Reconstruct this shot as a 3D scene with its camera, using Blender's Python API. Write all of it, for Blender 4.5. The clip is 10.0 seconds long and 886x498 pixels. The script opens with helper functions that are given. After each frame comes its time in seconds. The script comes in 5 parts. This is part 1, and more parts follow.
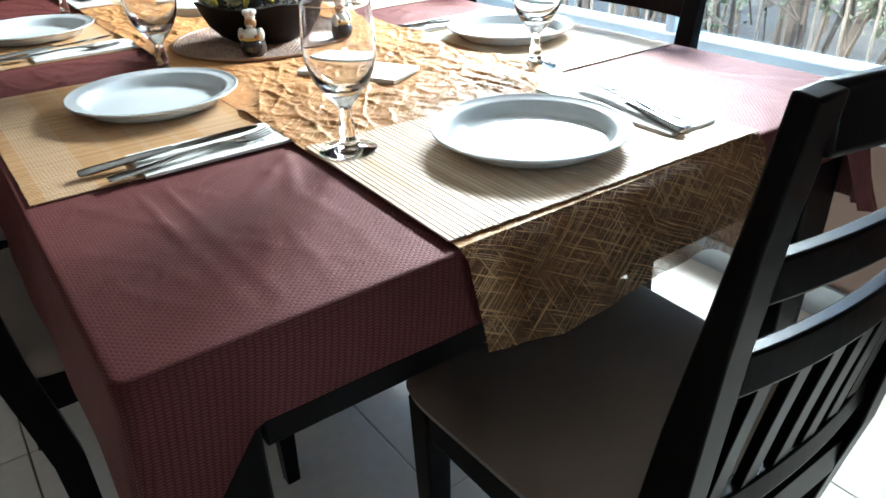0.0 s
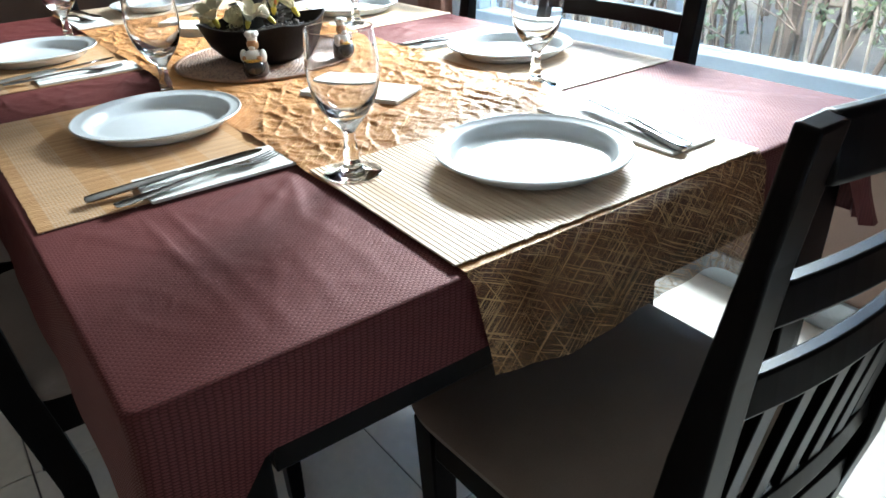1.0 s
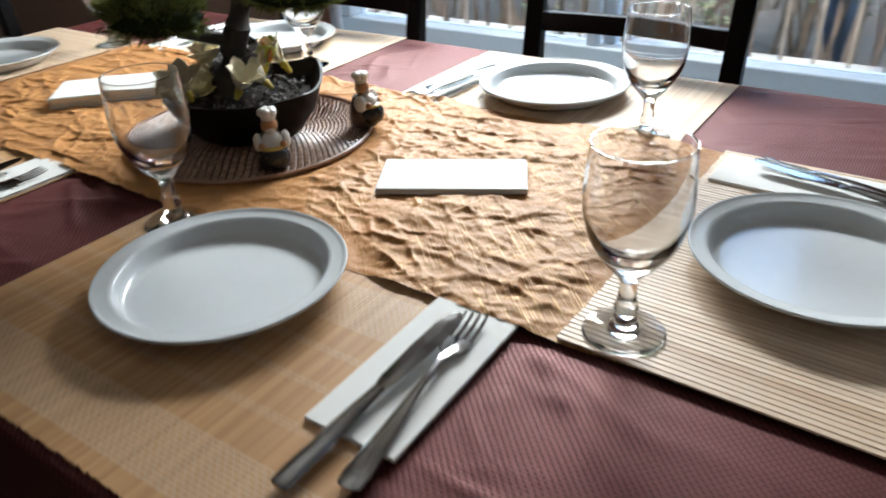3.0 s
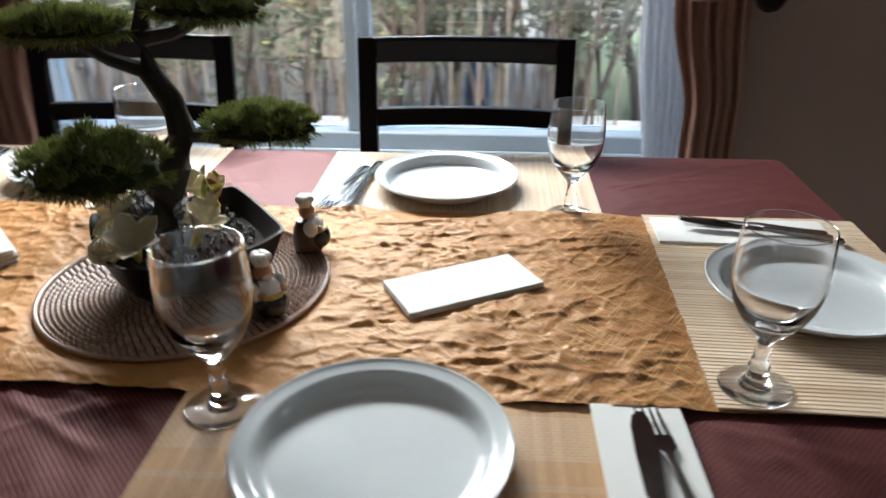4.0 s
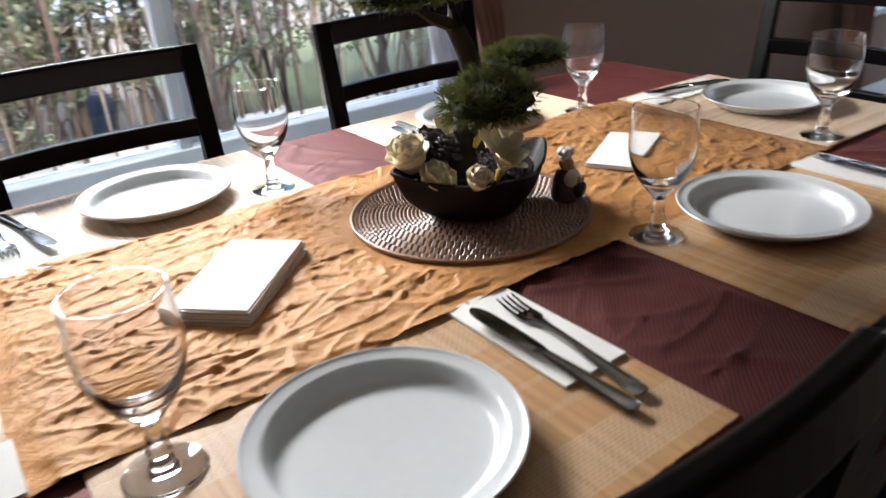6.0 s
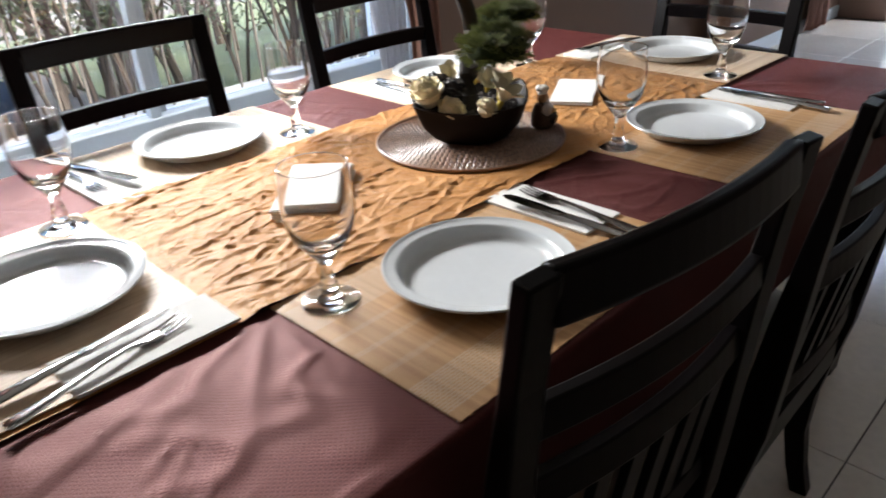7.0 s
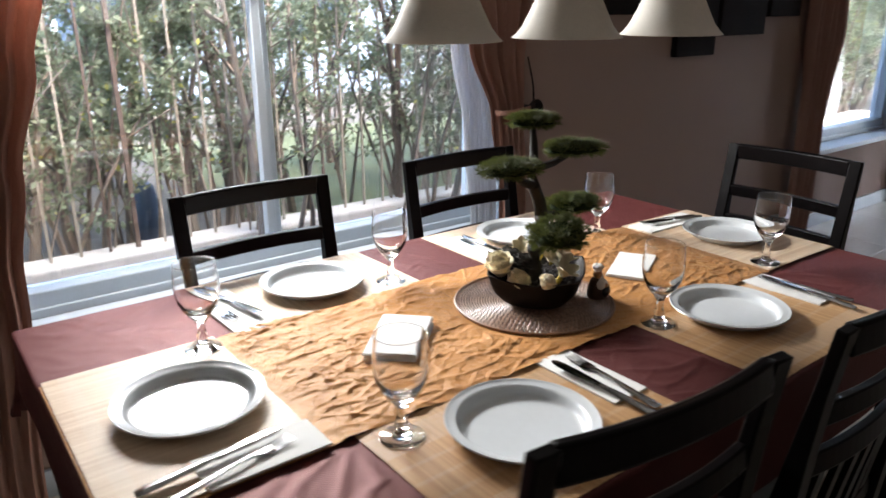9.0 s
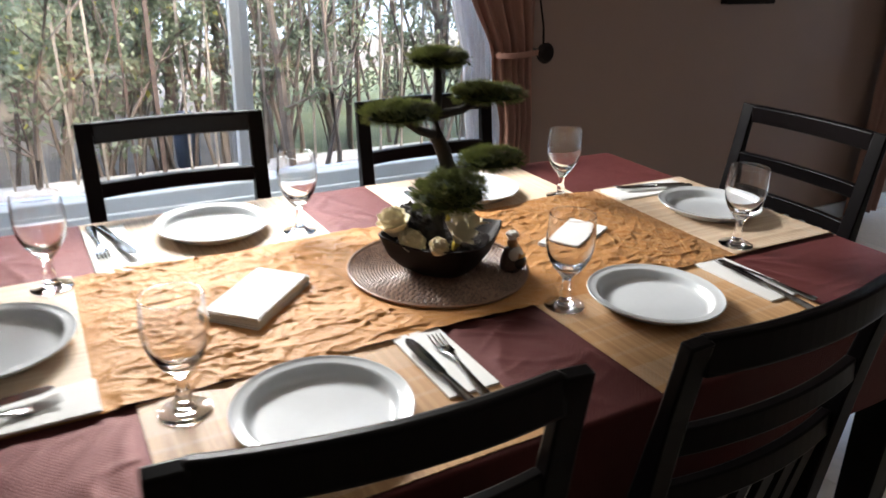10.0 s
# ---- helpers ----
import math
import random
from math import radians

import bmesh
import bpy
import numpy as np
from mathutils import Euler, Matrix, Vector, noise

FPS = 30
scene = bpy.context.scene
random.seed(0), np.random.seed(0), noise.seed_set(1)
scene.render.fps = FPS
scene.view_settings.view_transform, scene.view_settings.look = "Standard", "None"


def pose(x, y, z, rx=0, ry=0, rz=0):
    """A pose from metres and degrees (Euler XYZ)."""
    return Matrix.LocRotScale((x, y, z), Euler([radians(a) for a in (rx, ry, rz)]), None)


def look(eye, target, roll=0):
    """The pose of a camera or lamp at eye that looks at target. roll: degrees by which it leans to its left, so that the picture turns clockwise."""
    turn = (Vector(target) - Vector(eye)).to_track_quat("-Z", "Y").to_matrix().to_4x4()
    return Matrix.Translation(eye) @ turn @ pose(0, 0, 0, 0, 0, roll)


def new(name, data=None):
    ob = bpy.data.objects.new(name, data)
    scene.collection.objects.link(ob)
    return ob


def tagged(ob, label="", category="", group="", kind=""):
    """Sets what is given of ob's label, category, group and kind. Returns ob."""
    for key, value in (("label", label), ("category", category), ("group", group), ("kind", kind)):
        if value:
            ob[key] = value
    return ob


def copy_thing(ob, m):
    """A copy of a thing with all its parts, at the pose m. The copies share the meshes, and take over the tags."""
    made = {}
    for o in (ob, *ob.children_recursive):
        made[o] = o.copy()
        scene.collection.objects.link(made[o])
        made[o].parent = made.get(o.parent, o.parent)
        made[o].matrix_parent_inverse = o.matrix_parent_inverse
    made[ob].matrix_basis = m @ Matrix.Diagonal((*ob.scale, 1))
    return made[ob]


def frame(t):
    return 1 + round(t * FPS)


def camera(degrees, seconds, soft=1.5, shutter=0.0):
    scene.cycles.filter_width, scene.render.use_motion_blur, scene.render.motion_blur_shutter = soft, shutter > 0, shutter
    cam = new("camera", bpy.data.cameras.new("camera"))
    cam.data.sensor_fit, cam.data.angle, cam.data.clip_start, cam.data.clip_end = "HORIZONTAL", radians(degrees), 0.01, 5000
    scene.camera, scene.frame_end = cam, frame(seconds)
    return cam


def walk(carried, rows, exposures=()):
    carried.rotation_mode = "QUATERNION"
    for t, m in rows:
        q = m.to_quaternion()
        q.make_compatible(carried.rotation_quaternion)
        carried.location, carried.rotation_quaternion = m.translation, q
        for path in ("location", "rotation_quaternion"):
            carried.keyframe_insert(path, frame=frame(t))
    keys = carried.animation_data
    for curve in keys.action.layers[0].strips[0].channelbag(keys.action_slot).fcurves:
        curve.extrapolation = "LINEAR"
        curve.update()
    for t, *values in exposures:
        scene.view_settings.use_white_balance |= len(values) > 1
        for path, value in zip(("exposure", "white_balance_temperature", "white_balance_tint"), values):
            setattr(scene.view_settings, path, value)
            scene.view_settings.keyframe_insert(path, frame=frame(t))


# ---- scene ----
cam = camera(63.1, 10.0, soft=1.6, shutter=0.5)
PATH = [
    (0, (1.318, -0.535, 1.057), (-0.109, 0.476, 0.087), -1.9),
    (0.5, (1.317, -0.535, 1.063), (-0.117, 0.477, 0.104), -2.0),
    (1, (1.314, -0.538, 1.071), (-0.123, 0.482, 0.125), -2.5),
    (1.5, (1.261, -0.572, 1.078), (-0.191, 0.428, 0.134), -2.2),
    (2, (1.127, -0.637, 1.1), (-0.174, 0.563, 0.168), -4.3),
    (2.5, (0.957, -0.638, 1.102), (-0.239, 0.649, 0.147), -4.9),
    (3, (0.772, -0.631, 1.117), (-0.222, 0.777, 0.102), -2.6),
    (3.2, (0.704, -0.662, 1.128), (-0.136, 0.873, 0.159), -0.8),
    (4.3, (0.226, -0.74, 1.182), (0.373, 1.054, 0.311), 0.1),
    (4.5, (0.129, -0.744, 1.188), (0.439, 1.031, 0.321), 0.6),
    (5, (-0.172, -0.792, 1.169), (0.411, 0.892, 0.262), -1.2),
    (5.5, (-0.346, -0.724, 1.158), (0.375, 0.861, 0.174), -4.7),
    (5.7, (-0.425, -0.732, 1.142), (0.415, 0.853, 0.25), -4.8),
    (6.8, (-0.832, -0.805, 1.177), (0.418, 0.443, 0.239), -3.2),
    (7, (-0.881, -0.838, 1.179), (0.349, 0.436, 0.249), -3.4),
    (7.5, (-1.027, -0.828, 1.196), (0.195, 0.473, 0.292), -3.5),
    (8, (-1.149, -0.814, 1.25), (0.141, 0.471, 0.423), -3.0),
    (8.5, (-1.137, -0.877, 1.332), (0.165, 0.482, 0.656), -1.8),
    (9, (-0.988, -1.0, 1.343), (0.161, 0.509, 0.708), -0.3),
    (9.5, (-0.777, -1.097, 1.346), (0.223, 0.486, 0.642), -0.2),
    (10, (-0.591, -1.063, 1.306), (0.331, 0.535, 0.533), 1.7),
]
walk(cam, [(t, look(eye, target, roll)) for t, eye, target, roll in PATH], ((0.0, 4.75, 5600, -3), (1.5, 4.55, 5600, -1), (2.4, 4.07, 5850, 2), (3.0, 3.68, 6050, 4), (4.5, 3.62, 6150, 4), (5.2, 3.62, 6400, 10), (7.5, 3.82, 6400, 10), (9.0, 3.75, 6400, 10), (10.0, 3.88, 6500, 10)))

# ---- world and light ----
world = bpy.data.worlds.new("sky")
scene.world = world
world.use_nodes = True
wn = world.node_tree.nodes
sky = wn.new("ShaderNodeTexSky")
sky.sky_type, sky.sun_disc = "NISHITA", False
sky.sun_elevation, sky.sun_rotation = radians(52), radians(160)
sky.air_density, sky.dust_density, sky.ozone_density = 1.0, 2.5, 1.0
world.node_tree.links.new(sky.outputs[0], wn["Background"].inputs[0])
wn["Background"].inputs[1].default_value = 0.15

sun = new("sun", bpy.data.lights.new("sun", "SUN"))
sun.data.energy, sun.data.angle, sun.data.color = 0.6, radians(12), (1.0, 0.95, 0.88)
sun.matrix_world = look((1.7, -4.6, 6.3), (0, 0, 0))

# added lamp for the sky's light in the big window's upper opening, set west
window_light = new("window_light", bpy.data.lights.new("window_light", "AREA"))
window_light.data.shape, window_light.data.size, window_light.data.size_y = "RECTANGLE", 1.20, 0.19
window_light.data.energy, window_light.data.color = 5.6, (1.0, 0.98, 0.95)
window_light.matrix_world = look((-0.31, 1.175, 1.495), (-0.22, 0.175, 1.24))

# added lamp for the sky's light in the unseen glazed door's opening, east end
door_light = new("door_light", bpy.data.lights.new("door_light", "AREA"))
door_light.data.shape, door_light.data.size, door_light.data.size_y = "RECTANGLE", 0.62, 1.95
door_light.data.energy, door_light.data.color = 0.6, (0.90, 0.95, 1.0)
door_light.matrix_world = look((5.42, 0.40, 1.02), (4.42, 0.36, 0.95))


# ---- materials ----
def shader(name):
    m = bpy.data.materials.new(name)
    m.use_nodes = True
    nt = m.node_tree
    return m, nt, nt.nodes["Principled BSDF"], nt.links


def node(nt, kind, **values):
    n = nt.nodes.new(kind)
    for k, v in values.items():
        n.inputs[k].default_value = v
    return n


def coords(nt, scale=(1, 1, 1), turn=0.0, space="Object"):
    tc, mp = nt.nodes.new("ShaderNodeTexCoord"), nt.nodes.new("ShaderNodeMapping")
    mp.inputs["Scale"].default_value = scale
    mp.inputs["Rotation"].default_value = (0, 0, turn)
    nt.links.new(tc.outputs[space], mp.inputs["Vector"])
    return mp.outputs["Vector"]


def ramp(nt, source, stops):
    r = nt.nodes.new("ShaderNodeValToRGB")
    while len(r.color_ramp.elements) < len(stops):
        r.color_ramp.elements.new(0.5)
    for e, (p, c) in zip(r.color_ramp.elements, stops):
        e.position, e.color = p, (*c, 1) if len(c) == 3 else c
    nt.links.new(source, r.inputs["Fac"])
    return r.outputs["Color"]


def sums(nt, op, a, b):
    m = nt.nodes.new("ShaderNodeMath")
    m.operation = op
    for i, v in enumerate((a, b)):
        if isinstance(v, (int, float)):
            m.inputs[i].default_value = v
        else:
            nt.links.new(v, m.inputs[i])
    return m.outputs[0]


def blend(nt, fac, a, b):
    m = nt.nodes.new("ShaderNodeMix")
    m.data_type = "RGBA"
    for sock, v in ((m.inputs[0], fac), (m.inputs[6], a), (m.inputs[7], b)):
        if isinstance(v, (int, float)):
            sock.default_value = v
        elif isinstance(v, tuple):
            sock.default_value = (*v, 1)
        else:
            nt.links.new(v, sock)
    return m.outputs[2]


def relief(nt, bsdf, height, strength, distance):
    b = node(nt, "ShaderNodeBump", Strength=strength, Distance=distance)
    nt.links.new(height, b.inputs["Height"])
    nt.links.new(b.outputs[0], bsdf.inputs["Normal"])


def plain(name, color, rough=0.5, metal=0.0, vary=0.15, size=8.0, bump=0.0, fine=120.0, stretch=(1, 1, 1), coat=0.0, lone=0.0, sheen=0.0, spec=0.5):
    """A surface with large blotches, fine grain, uneven gloss and a little relief."""
    m, nt, b, link = shader(name)
    v = coords(nt, stretch)
    big = node(nt, "ShaderNodeTexNoise", Scale=size, Detail=3.0)
    small = node(nt, "ShaderNodeTexNoise", Scale=fine, Detail=4.0)
    for n in (big, small):
        link.new(v, n.inputs["Vector"])
    f = sums(nt, "ADD", sums(nt, "MULTIPLY", big.outputs["Fac"], 0.55), sums(nt, "MULTIPLY", small.outputs["Fac"], 0.45))
    if lone:
        info = nt.nodes.new("ShaderNodeObjectInfo")
        f = sums(nt, "ADD", f, sums(nt, "MULTIPLY", sums(nt, "SUBTRACT", info.outputs["Random"], 0.5), lone))
    lo, hi = tuple(c * (1 - vary) for c in color), tuple(min(1, c * (1 + vary)) for c in color)
    link.new(ramp(nt, f, [(0.3, lo), (0.7, hi)]), b.inputs["Base Color"])
    link.new(sums(nt, "ADD", sums(nt, "MULTIPLY", big.outputs["Fac"], 0.16), max(0.02, rough - 0.08)), b.inputs["Roughness"])
    b.inputs["Metallic"].default_value = metal
    b.inputs["Coat Weight"].default_value = coat
    b.inputs["Specular IOR Level"].default_value = spec
    b.inputs["Sheen Weight"].default_value = sheen
    if bump:
        relief(nt, b, small.outputs["Fac"], bump, 0.002)
    return m


def glass(name, rough=0.0, color=(1, 1, 1)):
    m, nt, b, link = shader(name)
    b.inputs["Base Color"].default_value = (*color, 1)
    b.inputs["Transmission Weight"].default_value = 1.0
    b.inputs["Roughness"].default_value = rough
    b.inputs["IOR"].default_value = 1.48
    return m


def cloth_burgundy():
    """Twill with rows of short raised floats, every other row shifted by half."""
    m, nt, b, link = shader("burgundy_cloth")
    v = coords(nt)
    sep, com = nt.nodes.new("ShaderNodeSeparateXYZ"), nt.nodes.new("ShaderNodeCombineXYZ")
    link.new(v, sep.inputs[0])
    x, y = sums(nt, "SUBTRACT", sep.outputs[0], sep.outputs[2]), sums(nt, "ADD", sep.outputs[1], sep.outputs[2])
    link.new(x, com.inputs[0])
    link.new(y, com.inputs[1])
    row = sums(nt, "DIVIDE", x, 0.0031)
    shift = sums(nt, "MULTIPLY", sums(nt, "FLOORED_MODULO", sums(nt, "FLOOR", row, 0), 2.0), 0.5)
    du = sums(nt, "ABSOLUTE", sums(nt, "SUBTRACT", sums(nt, "FRACT", sums(nt, "ADD", sums(nt, "DIVIDE", y, 0.0064), shift), 0), 0.5), 0)
    dv = sums(nt, "ABSOLUTE", sums(nt, "SUBTRACT", sums(nt, "FRACT", row, 0), 0.5), 0)
    far = sums(nt, "ADD", sums(nt, "POWER", sums(nt, "MULTIPLY", du, 2.3), 3.0), sums(nt, "POWER", sums(nt, "MULTIPLY", dv, 2.5), 2.0))
    gap = ramp(nt, far, [(0.55, (0, 0, 0)), (1.25, (1, 1, 1))])
    thread = node(nt, "ShaderNodeTexNoise", Scale=900.0, Detail=2.0)
    blot = node(nt, "ShaderNodeTexNoise", Scale=6.0, Detail=3.0)
    for n in (thread, blot):
        link.new(com.outputs[0], n.inputs["Vector"])
    base = ramp(nt, blot.outputs["Fac"], [(0.3, (0.036, 0.0070, 0.0078)), (0.7, (0.050, 0.0100, 0.0105))])
    link.new(blend(nt, gap, base, (0.016, 0.0040, 0.0045)), b.inputs["Base Color"])
    link.new(ramp(nt, gap, [(0.0, (0.50,) * 3), (1.0, (0.80,) * 3)]), b.inputs["Roughness"])
    b.inputs["Specular IOR Level"].default_value = 0.95
    b.inputs["Specular Tint"].default_value = (1.0, 0.36, 0.34, 1)
    b.inputs["Sheen Weight"].default_value = 0.12
    b.inputs["Sheen Tint"].default_value = (0.95, 0.27, 0.25, 1)
    h = sums(nt, "ADD", sums(nt, "MULTIPLY", gap, -1.0), sums(nt, "MULTIPLY", thread.outputs["Fac"], 0.3))
    relief(nt, b, h, 0.34, 0.0008)
    return m


def hatch(nt, fold, turn, across, cut):
    """Uneven single threads running one way: 1 on a thread, 0 between. fold lays the hanging ends into the plane of the top."""
    link = nt.links
    tc, sep, com = nt.nodes.new("ShaderNodeTexCoord"), nt.nodes.new("ShaderNodeSeparateXYZ"), nt.nodes.new("ShaderNodeCombineXYZ")
    link.new(tc.outputs["Object"], sep.inputs[0])
    link.new(sums(nt, "SUBTRACT", sep.outputs[0], sums(nt, "MULTIPLY", sep.outputs[2], fold)), com.inputs[0])
    link.new(sep.outputs[1], com.inputs[1])
    one = nt.nodes.new("ShaderNodeMapping")
    one.inputs["Rotation"].default_value = (0, 0, turn)
    link.new(com.outputs[0], one.inputs["Vector"])
    two = nt.nodes.new("ShaderNodeMapping")
    two.inputs["Scale"].default_value = (across, 9.0, 1.0)
    link.new(one.outputs[0], two.inputs["Vector"])
    g = node(nt, "ShaderNodeTexNoise", Scale=1.0, Detail=2.5, Roughness=0.65)
    link.new(two.outputs[0], g.inputs["Vector"])
    return ramp(nt, g.outputs["Fac"], [(cut, (0, 0, 0)), (cut + 0.05, (1, 1, 1))])


def cloth_gold(name, sheer, fold=0.0):
    m, nt, b, link = shader(name)
    threads = sums(nt, "MAXIMUM", sums(nt, "MAXIMUM", hatch(nt, fold, 0.55, 680.0, 0.570), hatch(nt, fold, -0.80, 640.0, 0.570)), hatch(nt, fold, 1.15, 520.0, 0.61))
    blot = node(nt, "ShaderNodeTexNoise", Scale=9.0, Detail=4.0)
    patch = node(nt, "ShaderNodeTexNoise", Scale=5.0, Detail=2.0)
    for n in (blot, patch):
        link.new(coords(nt), n.inputs["Vector"])
    # the sheer hanging end gets a darker ground, its shade put into the colour
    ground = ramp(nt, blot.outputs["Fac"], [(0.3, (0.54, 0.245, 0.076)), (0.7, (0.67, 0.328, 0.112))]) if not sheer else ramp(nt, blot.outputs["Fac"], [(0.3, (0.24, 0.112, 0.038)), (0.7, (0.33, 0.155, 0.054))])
    show = threads
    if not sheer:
        # pale threads and darker ground towards the east: view-dependent sheen put into the colour
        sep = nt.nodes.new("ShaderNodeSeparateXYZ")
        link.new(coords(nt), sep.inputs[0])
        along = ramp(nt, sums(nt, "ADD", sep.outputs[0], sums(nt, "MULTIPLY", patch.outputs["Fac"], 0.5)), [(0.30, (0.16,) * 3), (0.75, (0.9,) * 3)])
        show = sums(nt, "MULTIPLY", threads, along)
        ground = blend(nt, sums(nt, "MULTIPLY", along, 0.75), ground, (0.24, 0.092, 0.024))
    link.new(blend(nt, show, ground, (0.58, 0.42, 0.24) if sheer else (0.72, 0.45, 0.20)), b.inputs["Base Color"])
    link.new(ramp(nt, show, [(0, (0.44,) * 3), (1, (0.32,) * 3)]), b.inputs["Roughness"])
    link.new(sums(nt, "MULTIPLY", show, 0.15), b.inputs["Metallic"])
    b.inputs["Sheen Weight"].default_value = 0.05
    fine = node(nt, "ShaderNodeTexNoise", Scale=700.0, Detail=2.0)
    link.new(coords(nt), fine.inputs["Vector"])
    h = sums(nt, "ADD", threads, sums(nt, "MULTIPLY", fine.outputs["Fac"], 0.4))
    # sharp little creases between flat facets
    bend = node(nt, "ShaderNodeTexNoise", Scale=14.0, Detail=2.0)
    link.new(coords(nt), bend.inputs["Vector"])
    for scale, deep in ((34.0, 1.9), (75.0, 1.0)):
        cell = node(nt, "ShaderNodeTexVoronoi", Scale=scale)
        cell.feature = "SMOOTH_F1"
        cell.inputs["Smoothness"].default_value = 0.12
        shift = nt.nodes.new("ShaderNodeVectorMath")
        shift.operation = "MULTIPLY_ADD"
        shift.inputs[1].default_value = (0.10, 0.10, 0.0)
        link.new(bend.outputs["Color"], shift.inputs[0])
        link.new(coords(nt, (0.55, 1.15, 1.0), 0.25), shift.inputs[2])
        link.new(shift.outputs[0], cell.inputs["Vector"])
        h = sums(nt, "ADD", h, sums(nt, "MULTIPLY", cell.outputs["Distance"], deep))
    relief(nt, b, h, 0.8, 0.0010)
    b.inputs["Specular IOR Level"].default_value = 0.2 if sheer else 0.24
    b.inputs["Specular Tint"].default_value = (1.0, 0.78, 0.50, 1)
    if sheer:
        link.new(sums(nt, "ADD", sums(nt, "MULTIPLY", threads, 0.40), 0.60), b.inputs["Alpha"])
    return m


def bamboo(name, pale, warm, bands, show):
    """Split bamboo held by thread; the woven bands show pale stitches."""
    m, nt, b, link = shader(name)
    v = coords(nt)
    geo = nt.nodes.new("ShaderNodeNewGeometry")
    grain = node(nt, "ShaderNodeTexNoise", Scale=1.0, Detail=4.0)
    link.new(coords(nt, (700, 18, 300)), grain.inputs["Vector"])
    f = sums(nt, "ADD", sums(nt, "MULTIPLY", geo.outputs["Random Per Island"], 0.45), sums(nt, "MULTIPLY", grain.outputs["Fac"], 0.55))
    wood = ramp(nt, f, [(0.2, warm), (0.75, pale)])
    sep = nt.nodes.new("ShaderNodeSeparateXYZ")
    link.new(v, sep.inputs[0])
    st = node(nt, "ShaderNodeTexBrick", Scale=1.0)
    st.offset = 0.5
    st.inputs["Brick Width"].default_value, st.inputs["Row Height"].default_value = 0.0072, 0.0038
    st.inputs["Mortar Size"].default_value = 0.0011
    link.new(v, st.inputs["Vector"])
    y = sep.outputs[1]
    zone = 0.0
    for row, half, weight in bands:
        zone = sums(nt, "MAXIMUM", zone, sums(nt, "MULTIPLY", sums(nt, "LESS_THAN", sums(nt, "ABSOLUTE", sums(nt, "SUBTRACT", y, row), 0), half), weight))
    stitch = sums(nt, "MULTIPLY", zone, st.outputs["Fac"])
    link.new(blend(nt, sums(nt, "MULTIPLY", stitch, show), wood, (0.72, 0.66, 0.55)), b.inputs["Base Color"])
    b.inputs["Roughness"].default_value = 0.48
    relief(nt, b, sums(nt, "ADD", grain.outputs["Fac"], sums(nt, "MULTIPLY", stitch, 1.5)), 0.25, 0.0006)
    return m


def weave_tray():
    m, nt, b, link = shader("woven_rattan")
    geo = nt.nodes.new("ShaderNodeNewGeometry")
    n = node(nt, "ShaderNodeTexNoise", Scale=160.0, Detail=3.0)
    link.new(coords(nt), n.inputs["Vector"])
    f = sums(nt, "ADD", sums(nt, "MULTIPLY", geo.outputs["Random Per Island"], 0.5), sums(nt, "MULTIPLY", n.outputs["Fac"], 0.5))
    link.new(ramp(nt, f, [(0.25, (0.19, 0.100, 0.062)), (0.75, (0.42, 0.255, 0.165))]), b.inputs["Base Color"])
    b.inputs["Roughness"].default_value = 0.40
    b.inputs["Specular IOR Level"].default_value = 0.7
    return m


def leaf(name, dark, light, translucent=0.3, spec=0.5):
    m, nt, b, link = shader(name)
    geo = nt.nodes.new("ShaderNodeNewGeometry")
    link.new(ramp(nt, geo.outputs["Random Per Island"], [(0.0, dark), (0.75, light), (1.0, tuple(min(1, c * 1.5) for c in light))]), b.inputs["Base Color"])
    b.inputs["Roughness"].default_value = 0.55
    b.inputs["Specular IOR Level"].default_value = spec
    if translucent:
        t = nt.nodes.new("ShaderNodeBsdfTranslucent")
        t.inputs["Color"].default_value = (*(min(1, c * 1.6) for c in light), 1)
        mix = node(nt, "ShaderNodeMixShader", Fac=translucent)
        link.new(b.outputs[0], mix.inputs[1])
        link.new(t.outputs[0], mix.inputs[2])
        link.new(mix.outputs[0], nt.nodes["Material Output"].inputs["Surface"])
    return m


def drape(name, color, translucent):
    m, nt, b, link = shader(name)
    n = node(nt, "ShaderNodeTexNoise", Scale=1.0, Detail=3.0)
    link.new(coords(nt, (900, 900, 60)), n.inputs["Vector"])
    col = ramp(nt, n.outputs["Fac"], [(0.3, tuple(c * 0.85 for c in color)), (0.7, tuple(min(1, c * 1.1) for c in color))])
    link.new(col, b.inputs["Base Color"])
    b.inputs["Roughness"].default_value = 0.7
    t = nt.nodes.new("ShaderNodeBsdfTranslucent")
    link.new(col, t.inputs["Color"])
    mix = node(nt, "ShaderNodeMixShader", Fac=translucent)
    link.new(b.outputs[0], mix.inputs[1])
    link.new(t.outputs[0], mix.inputs[2])
    link.new(mix.outputs[0], nt.nodes["Material Output"].inputs["Surface"])
    return m


WOOD = plain("espresso_lacquered_wood", (0.0032, 0.0025, 0.0028), 0.30, spec=0.09, vary=0.35, size=5, fine=60, stretch=(1, 1, 0.12), bump=0.03)
SEAT = plain("brown_upholstery", (0.30, 0.238, 0.200), 0.58, vary=0.18, size=9, fine=700, bump=0.25, sheen=0.15)
BURGUNDY = cloth_burgundy()
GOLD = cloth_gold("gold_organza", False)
SHADED_SHEER_GOLD = cloth_gold("gold_organza_sheer_shaded", True, 1.0)
BAMBOO_PALE = bamboo("pale_bamboo", (0.83, 0.68, 0.52), (0.63, 0.46, 0.31), ((-0.11, 0.012, 0.6), (0.0, 0.004, 0.4), (0.11, 0.012, 0.6)), 0.5)
